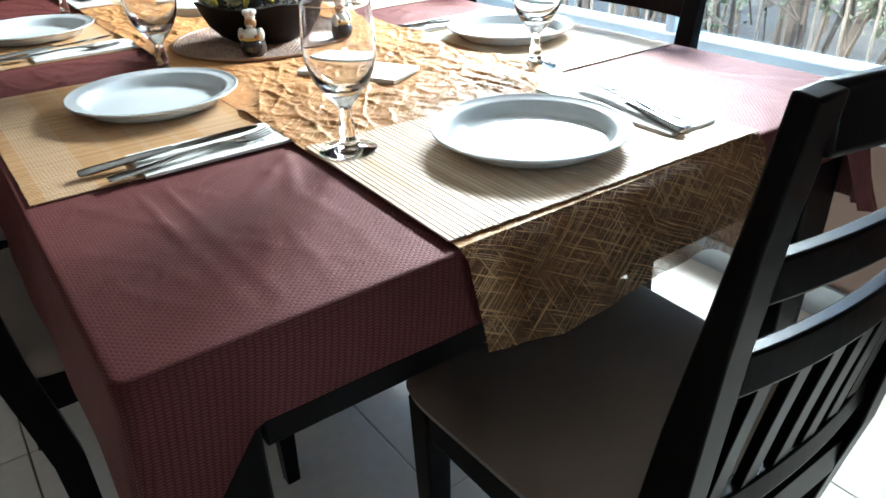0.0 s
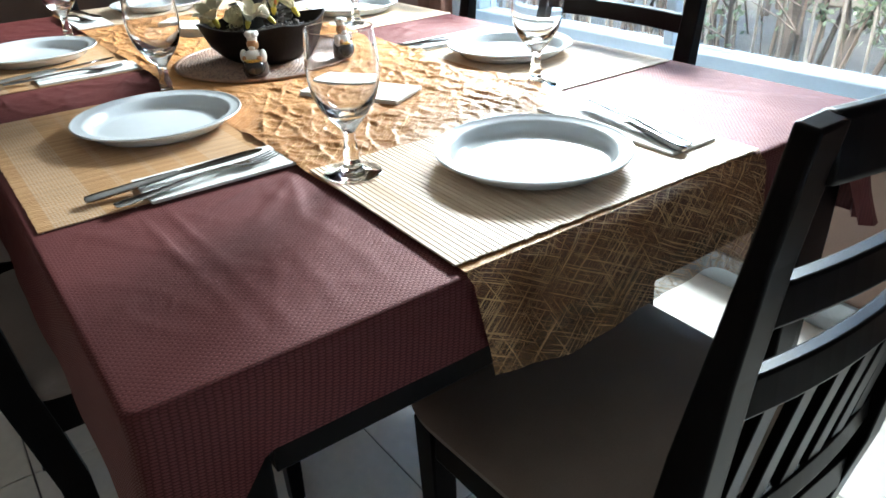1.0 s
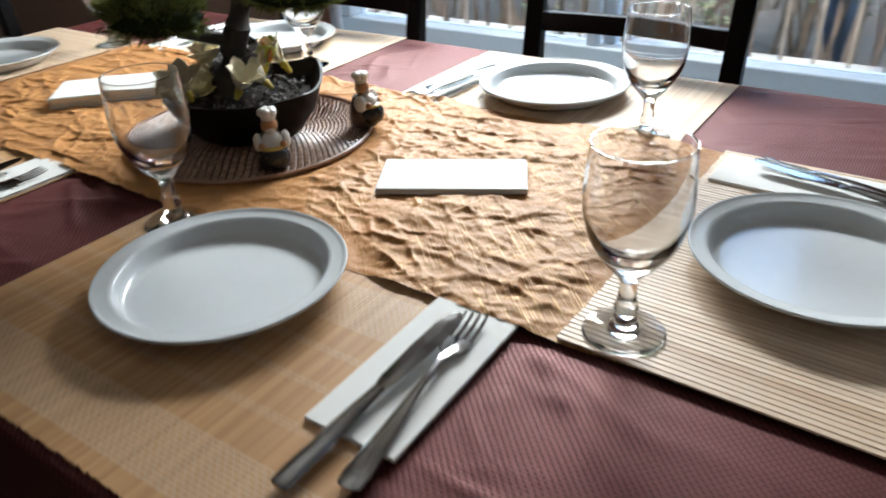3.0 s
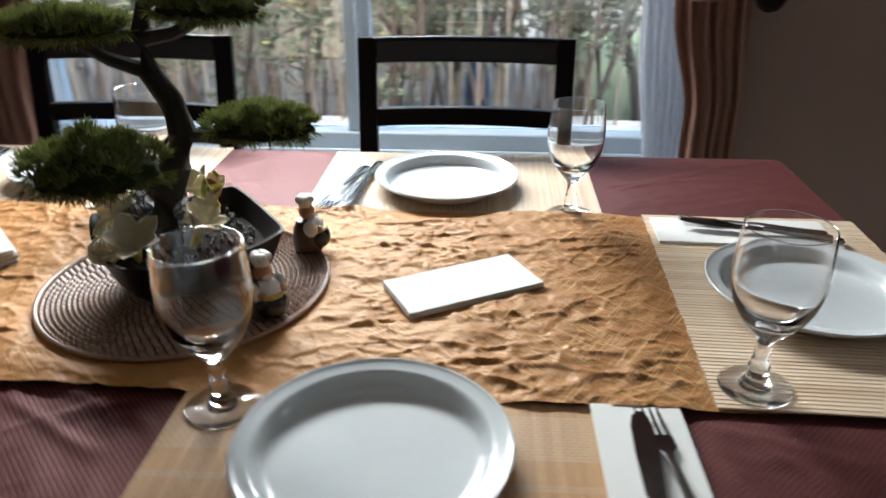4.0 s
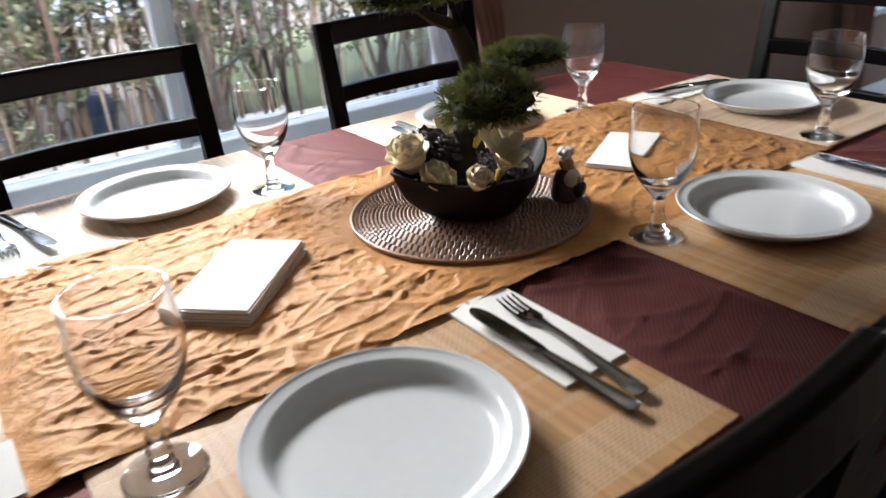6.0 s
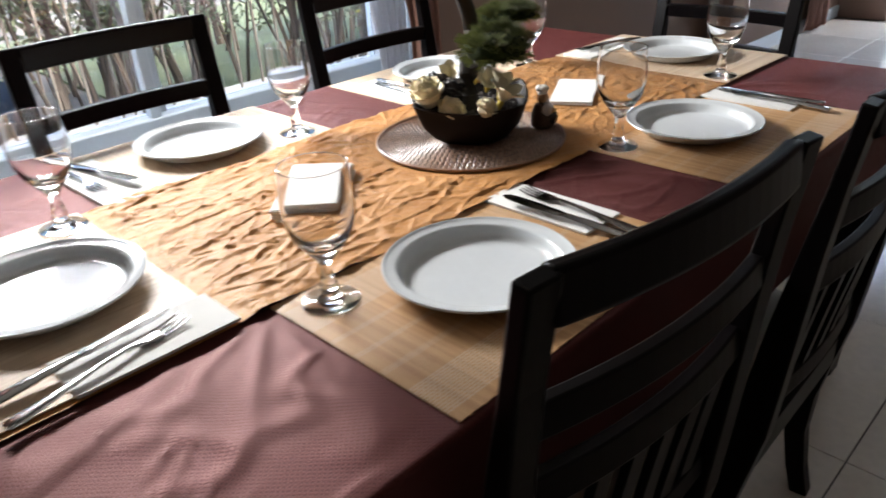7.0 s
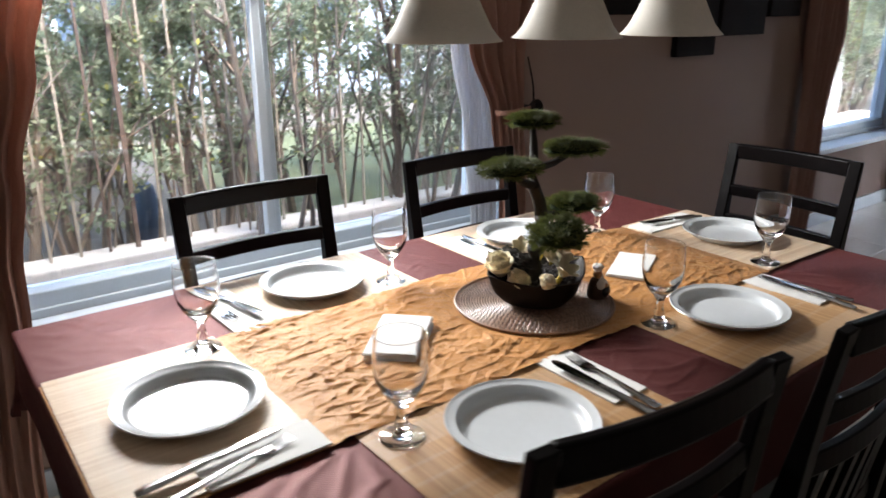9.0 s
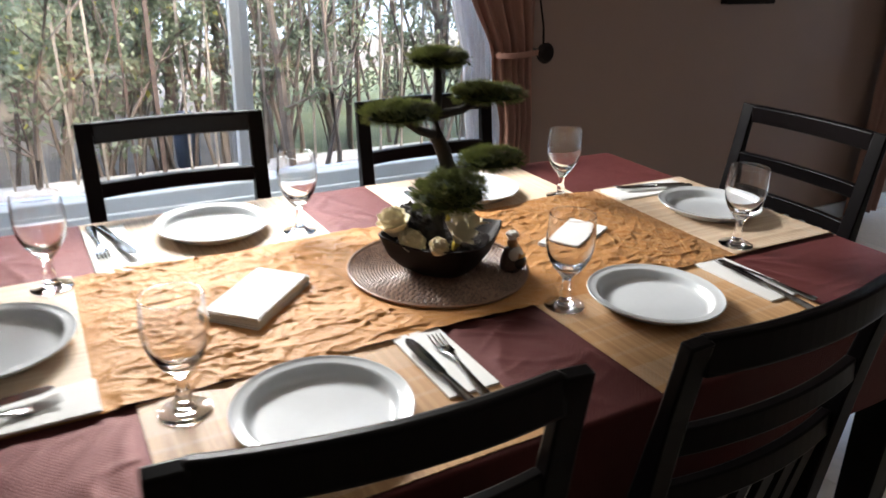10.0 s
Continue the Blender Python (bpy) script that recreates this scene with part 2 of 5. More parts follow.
BAMBOO_WARM = bamboo("honey_bamboo", (0.62, 0.385, 0.192), (0.455, 0.255, 0.116), ((-0.105, 0.026, 1.0), (-0.042, 0.0042, 0.55), (-0.002, 0.0042, 0.55), (0.036, 0.0042, 0.55), (0.095, 0.028, 0.8)), 0.30)
CHINA = plain("white_glazed_china", (0.64, 0.67, 0.69), 0.17, vary=0.03, size=14, fine=90, coat=0.08, spec=0.42)
PAPER = plain("white_paper_napkin", (0.80, 0.80, 0.78), 0.85, vary=0.03, size=30, fine=900, bump=0.35)
STEEL = plain("stainless_steel", (0.46, 0.46, 0.47), 0.13, metal=1.0, vary=0.08, size=40, fine=600)
GOBLET = glass("clear_glass")
PANE = glass("window_glass")
BLACK_BOWL = plain("black_matt_ceramic", (0.012, 0.009, 0.008), 0.5, spec=0.1, vary=0.3, size=18, fine=260, bump=0.2)
SOIL = plain("dark_gravel_soil", (0.014, 0.010, 0.009), 0.9, spec=0.1, vary=0.6, size=60, fine=220, bump=0.9)
BARK = plain("dark_bonsai_bark", (0.020, 0.016, 0.013), 0.8, vary=0.45, size=40, fine=180, bump=0.7, stretch=(1, 1, 0.3))
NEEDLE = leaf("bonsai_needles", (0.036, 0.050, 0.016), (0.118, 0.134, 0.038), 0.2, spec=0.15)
# dark green that stands for the shade between the needles
NEEDLE_CORE = plain("bonsai_pad_shade_core", (0.020, 0.030, 0.008), 0.85, spec=0.1, vary=0.5, size=60, fine=300, bump=0.6)
PETAL = plain("ivory_petals", (0.76, 0.68, 0.48), 0.55, vary=0.08, size=40, fine=300)
PETAL_HEART = plain("yellow_flower_heart", (0.62, 0.46, 0.06), 0.55, vary=0.2, size=60, fine=300)
PETAL_ORANGE = plain("orange_petals", (0.60, 0.20, 0.05), 0.55, vary=0.2, size=60, fine=300)
PETAL_GREEN = plain("lime_petals", (0.46, 0.52, 0.08), 0.55, vary=0.2, size=60, fine=300)
CONE = plain("pine_cone_scales", (0.030, 0.020, 0.014), 0.6, vary=0.5, size=80, fine=300, bump=0.4)
PEBBLE = leaf("dark_pebbles", (0.012, 0.010, 0.009), (0.075, 0.064, 0.056), 0)
RATTAN = weave_tray()
GLAZE_WHITE = plain("painted_white_ceramic", (0.66, 0.64, 0.60), 0.3, vary=0.1, size=60, fine=300)
GLAZE_DARK = plain("painted_black_ceramic", (0.02, 0.02, 0.022), 0.25, vary=0.2, size=60, fine=300)
GLAZE_TAN = plain("painted_tan_ceramic", (0.42, 0.22, 0.10), 0.35, vary=0.25, size=90, fine=300)
GLAZE_BROWN = plain("painted_brown_ceramic", (0.075, 0.045, 0.030), 0.4, vary=0.3, size=90, fine=300)
GLAZE_YELLOW = plain("painted_yellow_ceramic", (0.55, 0.36, 0.07), 0.4, vary=0.4, size=300, fine=600)
WALL = plain("taupe_wall_paint", (0.265, 0.178, 0.140), 0.75, vary=0.07, size=1.5, fine=160, bump=0.12)
CEILING = plain("off_white_ceiling_paint", (0.46, 0.44, 0.41), 0.85, vary=0.04, size=1.2, fine=140, bump=0.1)
FRAME = plain("white_window_frame", (0.54, 0.60, 0.65), 0.35, vary=0.05, size=5, fine=120)
SILL = plain("white_painted_sill", (0.58, 0.63, 0.67), 0.45, vary=0.05, size=6, fine=90, bump=0.05)
TILE = plain("pale_glazed_floor_tile", (0.80, 0.76, 0.69), 0.15, vary=0.10, size=2.2, fine=40, bump=0.02, lone=0.25)
GROUT = plain("grey_grout", (0.16, 0.15, 0.14), 0.9, vary=0.2, size=8, fine=200)
DRAPE = drape("terracotta_drape", (0.33, 0.175, 0.130), 0.32)
SHEER = drape("white_voile", (0.84, 0.84, 0.85), 0.6)
TIE = plain("dark_tieback", (0.014, 0.010, 0.009), 0.8, spec=0.08, vary=0.3, size=60, fine=200)
SHADE = drape("opal_lamp_glass", (0.66, 0.63, 0.57), 0.35)
BRONZE = plain("dark_bronze_metal", (0.030, 0.024, 0.020), 0.4, metal=0.6, vary=0.25, size=30, fine=150)
ART = plain("dark_canvas", (0.010, 0.007, 0.007), 0.85, spec=0.1, vary=0.6, size=7, fine=90, bump=0.4)
EARTH = plain("bare_garden_soil", (0.100, 0.090, 0.074), 0.95, vary=0.4, size=1.4, fine=25, bump=0.8)
LAWN = plain("lawn_grass_ground", (0.085, 0.10, 0.045), 0.95, vary=0.5, size=1.2, fine=40, bump=0.8)
KERB = plain("pale_concrete_kerb", (0.42, 0.41, 0.38), 0.85, vary=0.2, size=6, fine=90, bump=0.5)
RUST = plain("rust_painted_iron", (0.085, 0.060, 0.048), 0.6, vary=0.35, size=12, fine=150, bump=0.2)
TAN_IRON = plain("tan_painted_iron", (0.25, 0.215, 0.175), 0.6, vary=0.25, size=12, fine=150, bump=0.2)
# stems and leaves paled and greyed, with the outdoor haze put into the colour
STEM = leaf("shrub_bark", (0.105, 0.095, 0.084), (0.180, 0.140, 0.110), 0, spec=0.2)
LEAF = leaf("shrub_leaves", (0.080, 0.104, 0.068), (0.170, 0.196, 0.122), 0.4)
LEAF_YELLOW = leaf("yellowing_leaves", (0.20, 0.20, 0.04), (0.33, 0.32, 0.08), 0.35)
# pale blue house; part of the blue is haze put into the colour
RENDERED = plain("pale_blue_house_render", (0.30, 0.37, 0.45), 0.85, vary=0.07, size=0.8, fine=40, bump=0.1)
ROOF = plain("grey_roof_tiles", (0.16, 0.15, 0.15), 0.8, vary=0.25, size=2, fine=30, bump=0.3)
BLUE = plain("blue_painted_plastic", (0.050, 0.085, 0.15), 0.6, vary=0.15, size=6, fine=90)
FAR_GLASS = plain("far_window_glass", (0.06, 0.09, 0.13), 0.1, vary=0.2, size=1, fine=10)
YELLOW_WALL = plain("ochre_garden_wall", (0.25, 0.22, 0.17), 0.85, vary=0.2, size=3, fine=60, bump=0.3)


# ---- building helpers ----
def mesh_of(name, bm, mats, smooth=True):
    me = bpy.data.meshes.new(name)
    rounded = any(f.smooth for f in bm.faces)      # bevels already smooth, flats stay flat
    bm.to_mesh(me)
    bm.free()
    for m in mats if isinstance(mats, (list, tuple)) else (mats,):
        me.materials.append(m)
    if smooth and not rounded:
        me.shade_smooth()
        me.set_sharp_from_angle(angle=radians(38))
    return me


def part(name, bm, mats, parent=None, label="", smooth=True):
    """One bmesh as one mesh object under a thing or a part."""
    ob = new(name, mesh_of(name, bm, mats, smooth))
    ob.parent = parent
    return tagged(ob, label)


def thing(name, label, category, m=None, group="", kind=""):
    """The Empty at the base of a thing that has parts."""
    ob = new(name)
    ob.empty_display_size = 0.05
    if m is not None:
        ob.matrix_world = m
    return tagged(ob, label, category, group, kind)


def lone(name, bm, mats, label, category, m=None, group="", kind="", smooth=True):
    """A thing of one mesh."""
    ob = new(name, mesh_of(name, bm, mats, smooth))
    if m is not None:
        ob.matrix_world = m
    return tagged(ob, label, category, group, kind)


def box(bm, x0, x1, y0, y1, z0, z1, bevel=0.0, mat=0, turn=None):
    m = Matrix.Translation(((x0 + x1) / 2, (y0 + y1) / 2, (z0 + z1) / 2)) @ Matrix.Diagonal((x1 - x0, y1 - y0, z1 - z0, 1))
    made = bmesh.ops.create_cube(bm, size=1, matrix=m if turn is None else turn @ m)["verts"]
    faces = {f for v in made for f in v.link_faces}
    for f in faces:
        f.material_index = mat
    if bevel:
        edges = list({e for v in made for e in v.link_edges})
        out = bmesh.ops.bevel(bm, geom=edges, offset=bevel, segments=2, affect="EDGES", profile=0.6)
        for f in out["faces"]:
            f.material_index, f.smooth = mat, True
    return bm


def boxed(*a, **k):
    return box(bmesh.new(), *a, **k)


def lathe(bm, profile, n=32, mat=0, closed=False):
    """Turns (radius, height) points round z."""
    rings = []
    for r, z in profile:
        if r < 1e-5:
            rings.append([bm.verts.new((0, 0, z))])
        else:
            rings.append([bm.verts.new((r * math.cos(i * math.tau / n), r * math.sin(i * math.tau / n), z)) for i in range(n)])
    pairs = list(zip(rings, rings[1:]))
    if closed:
        pairs.append((rings[-1], rings[0]))
    for a, b in pairs:
        for i in range(n):
            j = (i + 1) % n
            if len(a) == 1 and len(b) == 1:
                continue
            if len(a) == 1:
                f = bm.faces.new((a[0], b[j], b[i]))
            elif len(b) == 1:
                f = bm.faces.new((a[i], a[j], b[0]))
            else:
                f = bm.faces.new((a[i], a[j], b[j], b[i]))
            f.material_index = mat
    return bm


def sweep(bm, pts, sizes, side, mat=0):
    """A bar of rectangular section along pts: sizes (half across side, half across the other), per point or one."""
    pts = [Vector(p) for p in pts]
    rings = []
    for i, p in enumerate(pts):
        t = (pts[min(i + 1, len(pts) - 1)] - pts[max(i - 1, 0)]).normalized()
        a = Vector(side)
        a = (a - t * a.dot(t)).normalized()
        b = t.cross(a)
        ha, hb = sizes[i] if isinstance(sizes[0], (tuple, list)) else sizes
        rings.append([bm.verts.new(p + a * (ha * s) + b * (hb * u)) for s, u in ((-1, -1), (1, -1), (1, 1), (-1, 1))])
    for r, q in zip(rings, rings[1:]):
        for k in range(4):
            bm.faces.new((r[k], r[(k + 1) % 4], q[(k + 1) % 4], q[k])).material_index = mat
    bm.faces.new(rings[0][::-1]).material_index = mat
    bm.faces.new(rings[-1]).material_index = mat
    bmesh.ops.recalc_face_normals(bm, faces=bm.faces[:])
    return bm


def soften(bm, offset):
    """Rounds the long edges of a swept bar."""
    sharp = [e for e in bm.edges if len(e.link_faces) == 2 and e.calc_face_angle(0) > radians(50)]
    for f in bmesh.ops.bevel(bm, geom=sharp, offset=offset, segments=2, affect="EDGES", profile=0.6)["faces"]:
        f.smooth = True
    return bm


def tube(bm, pts, radii, n=8, mat=0):
    """A round tapered limb along pts."""
    pts = [Vector(p) for p in pts]
    rings = []
    for i, p in enumerate(pts):
        t = (pts[min(i + 1, len(pts) - 1)] - pts[max(i - 1, 0)]).normalized()
        a = t.orthogonal().normalized() if abs(t.z) > 0.99 else t.cross(Vector((0, 0, 1))).normalized()
        b = t.cross(a)
        rings.append([bm.verts.new(p + (a * math.cos(k * math.tau / n) + b * math.sin(k * math.tau / n)) * radii[i]) for k in range(n)])
    for r, q in zip(rings, rings[1:]):
        for k in range(n):
            bm.faces.new((r[k], r[(k + 1) % n], q[(k + 1) % n], q[k])).material_index = mat
    for cap in (rings[0][::-1], rings[-1]):
        bm.faces.new(cap).material_index = mat
    return bm


def sheet(bm, nu, nv, f, mat=0):
    """A grid of nu x nv quads, each corner at f(u, v), u and v from 0 to 1."""
    g = [[bm.verts.new(f(i / nu, j / nv)) for j in range(nv + 1)] for i in range(nu + 1)]
    for i in range(nu):
        for j in range(nv):
            bm.faces.new((g[i][j], g[i + 1][j], g[i + 1][j + 1], g[i][j + 1])).material_index = mat
    return bm


def smooth01(t):
    t = max(0.0, min(1.0, t))
    return t * t * (3 - 2 * t)

# ---- the room ----
NORTH, OUT = 1.10, 1.34          # inner and outer face of the window wall
WEST, EAST, SOUTH, TOP = -4.6, 5.4, -3.6, 2.55
WIN = (-0.93, 0.93, 0.50, 1.64)   # opening of the big window
WIN2 = (3.25, 4.72, 0.50, 1.98)

floor = lone("floor", boxed(WEST - 0.2, EAST + 0.2, SOUTH - 0.2, OUT, -0.12, -0.006), GROUT, "grey grout bed under pale glazed floor tiles", "floor", kind="structure")
lone("ceiling", boxed(WEST - 0.2, EAST + 0.2, SOUTH - 0.2, OUT, TOP, TOP + 0.12), CEILING, "plain off-white painted ceiling of the dining room", "ceiling", kind="structure")

bm = bmesh.new()
for x0, x1, z0, z1 in ((WEST, WIN[0], 0, TOP), (WIN[0], WIN[1], 0, WIN[2]), (WIN[0], WIN[1], WIN[3], TOP), (WIN[1], WIN2[0], 0, TOP),
                       (WIN2[0], WIN2[1], 0, WIN2[2]), (WIN2[0], WIN2[1], WIN2[3], TOP), (WIN2[1], EAST, 0, TOP)):
    box(bm, x0, x1, NORTH, OUT, z0, z1)
lone("wall_north", bm, WALL, "taupe painted wall with two windows", "wall", kind="structure")
lone("wall_south", boxed(WEST - 0.2, EAST + 0.2, SOUTH - 0.2, SOUTH, 0, TOP), WALL, "plain taupe painted wall opposite the windows", "wall", kind="structure")
DOOR = (0.05, 0.75, 2.1)          # the unseen glazed door assumed in the east wall
lone("wall_west", boxed(WEST - 0.2, WEST, SOUTH, OUT, 0, TOP), WALL, "plain taupe painted end wall", "wall", kind="structure")
bm = bmesh.new()
box(bm, EAST, EAST + 0.2, SOUTH, DOOR[0], 0, TOP)
box(bm, EAST, EAST + 0.2, DOOR[1], OUT, 0, TOP)
box(bm, EAST, EAST + 0.2, DOOR[0], DOOR[1], DOOR[2], TOP)
lone("wall_east", bm, WALL, "taupe painted end wall with a glazed door", "wall", kind="structure")

lone("baseboard", boxed(WEST, EAST, NORTH - 0.014, NORTH - 0.001, 0.001, 0.09, bevel=0.003), FRAME, "white painted skirting board along the window wall", "baseboard", kind="structure")


def window(name, x0, x1, z0, z1, y, mullions, label):
    """A white framed sliding window; panes and frame bars are its parts."""
    w = thing(name, label, "window", kind="structure")
    t = 0.032
    bm = bmesh.new()
    box(bm, x0, x1, y - 0.045, y + 0.045, z0, z0 + 0.075, bevel=0.006)
    box(bm, x0 + 0.001, x1 - 0.001, y - 0.060, y - 0.0455, z0, z0 + 0.028, bevel=0.004)
    part("window_frame", bm, FRAME, w, "white bottom rail")
    part("window_frame", boxed(x0, x1, y - 0.045, y + 0.045, z1 - 0.06, z1, bevel=0.006), FRAME, w)
    for a in (x0, x1 - 0.055):
        part("window_frame", boxed(a, a + 0.055, y - 0.045, y + 0.045, z0 + 0.0755, z1 - 0.0605, bevel=0.006), FRAME, w)
    stops = [x0 + 0.055, *mullions, x1 - 0.055]
    for mx in mullions:
        part("mullion", boxed(mx - 0.034, mx - 0.001, y - 0.04, y - 0.004, z0 + 0.0755, z1 - 0.0605, bevel=0.005), FRAME, w)
        part("mullion", boxed(mx + 0.000, mx + 0.034, y + 0.000, y + 0.040, z0 + 0.0755, z1 - 0.0605, bevel=0.005), FRAME, w)
    for a, b in zip(stops, stops[1:]):
        p = part("pane", boxed(a + 0.002, b - 0.002, y - 0.003 + 0.012, y + 0.003 + 0.012, z0 + 0.076, z1 - 0.061), PANE, w, smooth=False)
        p.visible_shadow = False
    return w


window("window_1", *WIN, 1.275, (0.0,), "wide white-framed sliding window overlooking the hedge")
window("window_2", *WIN2, 1.275, (3.75,), "white-framed window with voile in the far part of the room")
x, middle = EAST + 0.1, (DOOR[0] + DOOR[1]) / 2
d = thing("door_1", "assumed unseen white-framed glazed sliding door at the room's end", "door", kind="structure")
for a, b, z0, z1 in ((DOOR[0], DOOR[0] + 0.07, 0, DOOR[2]), (DOOR[1] - 0.07, DOOR[1], 0, DOOR[2]), (middle - 0.04, middle + 0.04, 0, DOOR[2] - 0.07)):
    part("door_frame", boxed(x - 0.04, x + 0.04, a, b, z0, z1, bevel=0.005), FRAME, d)
part("door_frame", boxed(x - 0.04, x + 0.04, DOOR[0] + 0.0705, DOOR[1] - 0.0705, DOOR[2] - 0.07, DOOR[2], bevel=0.005), FRAME, d)
for a, b in ((DOOR[0] + 0.072, middle - 0.042), (middle + 0.042, DOOR[1] - 0.072)):
    p = part("pane", boxed(x - 0.003, x + 0.003, a, b, 0.004, DOOR[2] - 0.072), PANE, d, smooth=False)
    p.visible_shadow = False

for x0, x1, z0, z1 in (WIN, WIN2):
    lone("window_sill", boxed(x0 - 0.03, x1 + 0.03, NORTH - 0.035, 1.212, z0 - 0.028, z0 + 0.004, bevel=0.006), SILL, "white painted inside window sill", "sill", kind="structure")
    bm = bmesh.new()
    for a, b in ((x0 + 0.0005, x0 + 0.012), (x1 - 0.012, x1 - 0.0005)):
        box(bm, a, b, NORTH - 0.004, 1.229, z0 + 0.0045, z1 - 0.013)
    box(bm, x0 + 0.0005, x1 - 0.0005, NORTH - 0.004, 1.229, z1 - 0.0125, z1 - 0.0005)
    lone("trim", bm, FRAME, "white lining of the window reveal", "trim", kind="structure", smooth=False)


# ---- curtains ----
def along(rows, h):
    """The value at height h in rows of (height, value), from the top down."""
    for (z0, v0), (z1, v1) in zip(rows, rows[1:]):
        if h >= z1:
            return v0 + (v1 - v0) * smooth01((z0 - h) / (z0 - z1)) if h < z0 else v0
    return rows[-1][1]


def curtain(name, mat, y, inner, outer, folds, amp, label, group):
    """Cloth in upright folds between two edges, each given in rows of (height, x)."""
    top, foot = inner[0][0], inner[-1][0]

    def f(u, v):
        h = top + (foot - top) * v
        a, b = along(inner, h), along(outer, h)
        wide = abs(outer[0][1] - inner[0][1])
        w = 0.45 + 0.55 * abs(b - a) / wide
        wob = noise.noise(Vector((u * 5, v * 3, y * 7))) * 0.35
        s = math.sin((u * folds + wob + 0.30 * math.sin(u * 5.1 + y * 9)) * math.tau) + 0.35 * math.sin((u * folds * 1.7 + 0.4 * v) * math.tau)
        return a + (b - a) * u + 0.008 * wob, y + amp * w * s + 0.012 * wob, h
    ob = lone(name, sheet(bmesh.new(), folds * 16, 60, f), mat, label, "curtain", group=group)
    mod = ob.modifiers.new("thickness", "SOLIDIFY")
    mod.thickness = 0.0015
    return ob


curtain("drape_curtain", DRAPE, 1.035, ((2.12, 0.59), (1.40, 0.63), (1.22, 0.675), (0.95, 0.785), (0.69, 0.84), (0.03, 0.86)), ((2.12, 1.08), (1.40, 1.00), (1.15, 0.955), (0.97, 0.96), (0.69, 0.98), (0.03, 1.02)), 5, 0.017, "terracotta drape drawn back by a tieback beside the window", "drapes")
curtain("drape_curtain", DRAPE, 1.035, ((2.12, -0.59), (1.40, -0.635), (1.22, -0.68), (0.95, -0.75), (0.69, -0.79), (0.03, -0.84)), ((2.12, -1.08), (1.40, -1.02), (1.15, -0.97), (0.97, -0.97), (0.69, -0.99), (0.03, -1.02)), 5, 0.022, "terracotta drape drawn back by a tieback beside the window", "drapes")
curtain("drape_curtain", DRAPE, 1.035, ((2.12, 3.52), (1.2, 3.46), (0.9, 3.40), (0.03, 3.40)), ((2.12, 3.02), (1.2, 3.06), (0.9, 3.10), (0.03, 3.10)), 5, 0.024, "terracotta drape hanging beside the far window", "drapes")
curtain("drape_curtain", DRAPE, 1.035, ((2.12, 4.55), (1.2, 4.60), (0.9, 4.66), (0.03, 4.62)), ((2.12, 5.05), (1.2, 5.0), (0.9, 4.94), (0.03, 4.98)), 5, 0.024, "terracotta drape hanging beside the far window", "drapes")
for inner, outer in ((((1.63, 0.62), (1.2, 0.67), (0.9, 0.73), (0.51, 0.77)), ((1.63, 0.90), (0.51, 0.905))), (((1.63, -0.74), (1.2, -0.78), (0.9, -0.80), (0.51, -0.83)), ((1.63, -0.90), (0.51, -0.905)))):
    curtain("voile_curtain", SHEER, 1.13, inner, outer, 7, 0.010, "white voile drawn aside in the window reveal", "voiles")
curtain("voile_curtain", SHEER, 1.16, ((1.97, 3.46), (0.56, 3.47)), ((1.97, 3.62), (0.56, 3.60)), 7, 0.012, "white voile hanging in folds before the far window", "voiles")
for x0, x1 in ((-1.26, 1.26), (2.96, 5.10)):
    rod = thing("curtain_rod", "dark bronze curtain rod above the window", "curtain rod", pose(x0, 1.035, 2.14))
    part("rod", tube(bmesh.new(), ((0, 0, 0), (x1 - x0, 0, 0)), (0.012, 0.012), 12), BRONZE, rod)
    for s in (0, x1 - x0):
        part("finial", lathe(bmesh.new(), ((0, -0.028), (0.018, -0.02), (0.024, 0), (0.018, 0.02), (0, 0.028)), 14), BRONZE, rod).location = (s, 0, 0)
    for s in (0.12, x1 - x0 - 0.12):
        part("bracket", boxed(s - 0.008, s + 0.008, -0.005, 0.065, -0.03, -0.012, bevel=0.002), BRONZE, rod)
for x, z, r in ((0.985, 0.975, 0.036), (-0.995, 0.975, 0.036)):
    tb = thing("tieback", "dark round tieback knob holding the drape to the wall", "tieback", pose(x, NORTH, z, 90), group="tiebacks")
    part("knob", lathe(bmesh.new(), ((0, 0.118), (r * 0.7, 0.115), (r, 0.103), (r * 0.9, 0.092), (0.010, 0.088), (0.010, 0.001), (0, 0.001)), 20), TIE, tb)
    band = bmesh.new()
    pts = [((-0.088 if x > 0 else 0.088) + 0.100 * math.cos(a), 0.004 * math.sin(2 * a), 0.065 + 0.045 * math.sin(a)) for a in [i * math.tau / 24 for i in range(25)]]
    sweep(band, pts, (0.009, 0.003), (0, 1, 0))
    part("band", band, DRAPE, tb, "terracotta cloth band")
    lean = -0.012 if x > 0 else 0.012
    part("cord", tube(bmesh.new(), ((0, 0.0, 0.09), (lean * 0.4, 0.09, 0.085), (lean, 0.19, 0.06)), (0.004, 0.0035, 0.003), 8), TIE, tb, "dark cord")

# ---- wall art ----
art = thing("wall_art", "dark canvas wall art of four staggered panels", "wall art", pose(0, NORTH, 0))
for x0, x1, z0, z1 in ((1.40, 1.90, 1.31, 1.95), (1.935, 2.235, 1.12, 1.90), (2.27, 2.66, 1.205, 1.98), (2.70, 3.00, 1.29, 1.86)):
    part("panel", boxed(x0, x1, -0.034, -0.001, z0, z1, bevel=0.004), ART, art)

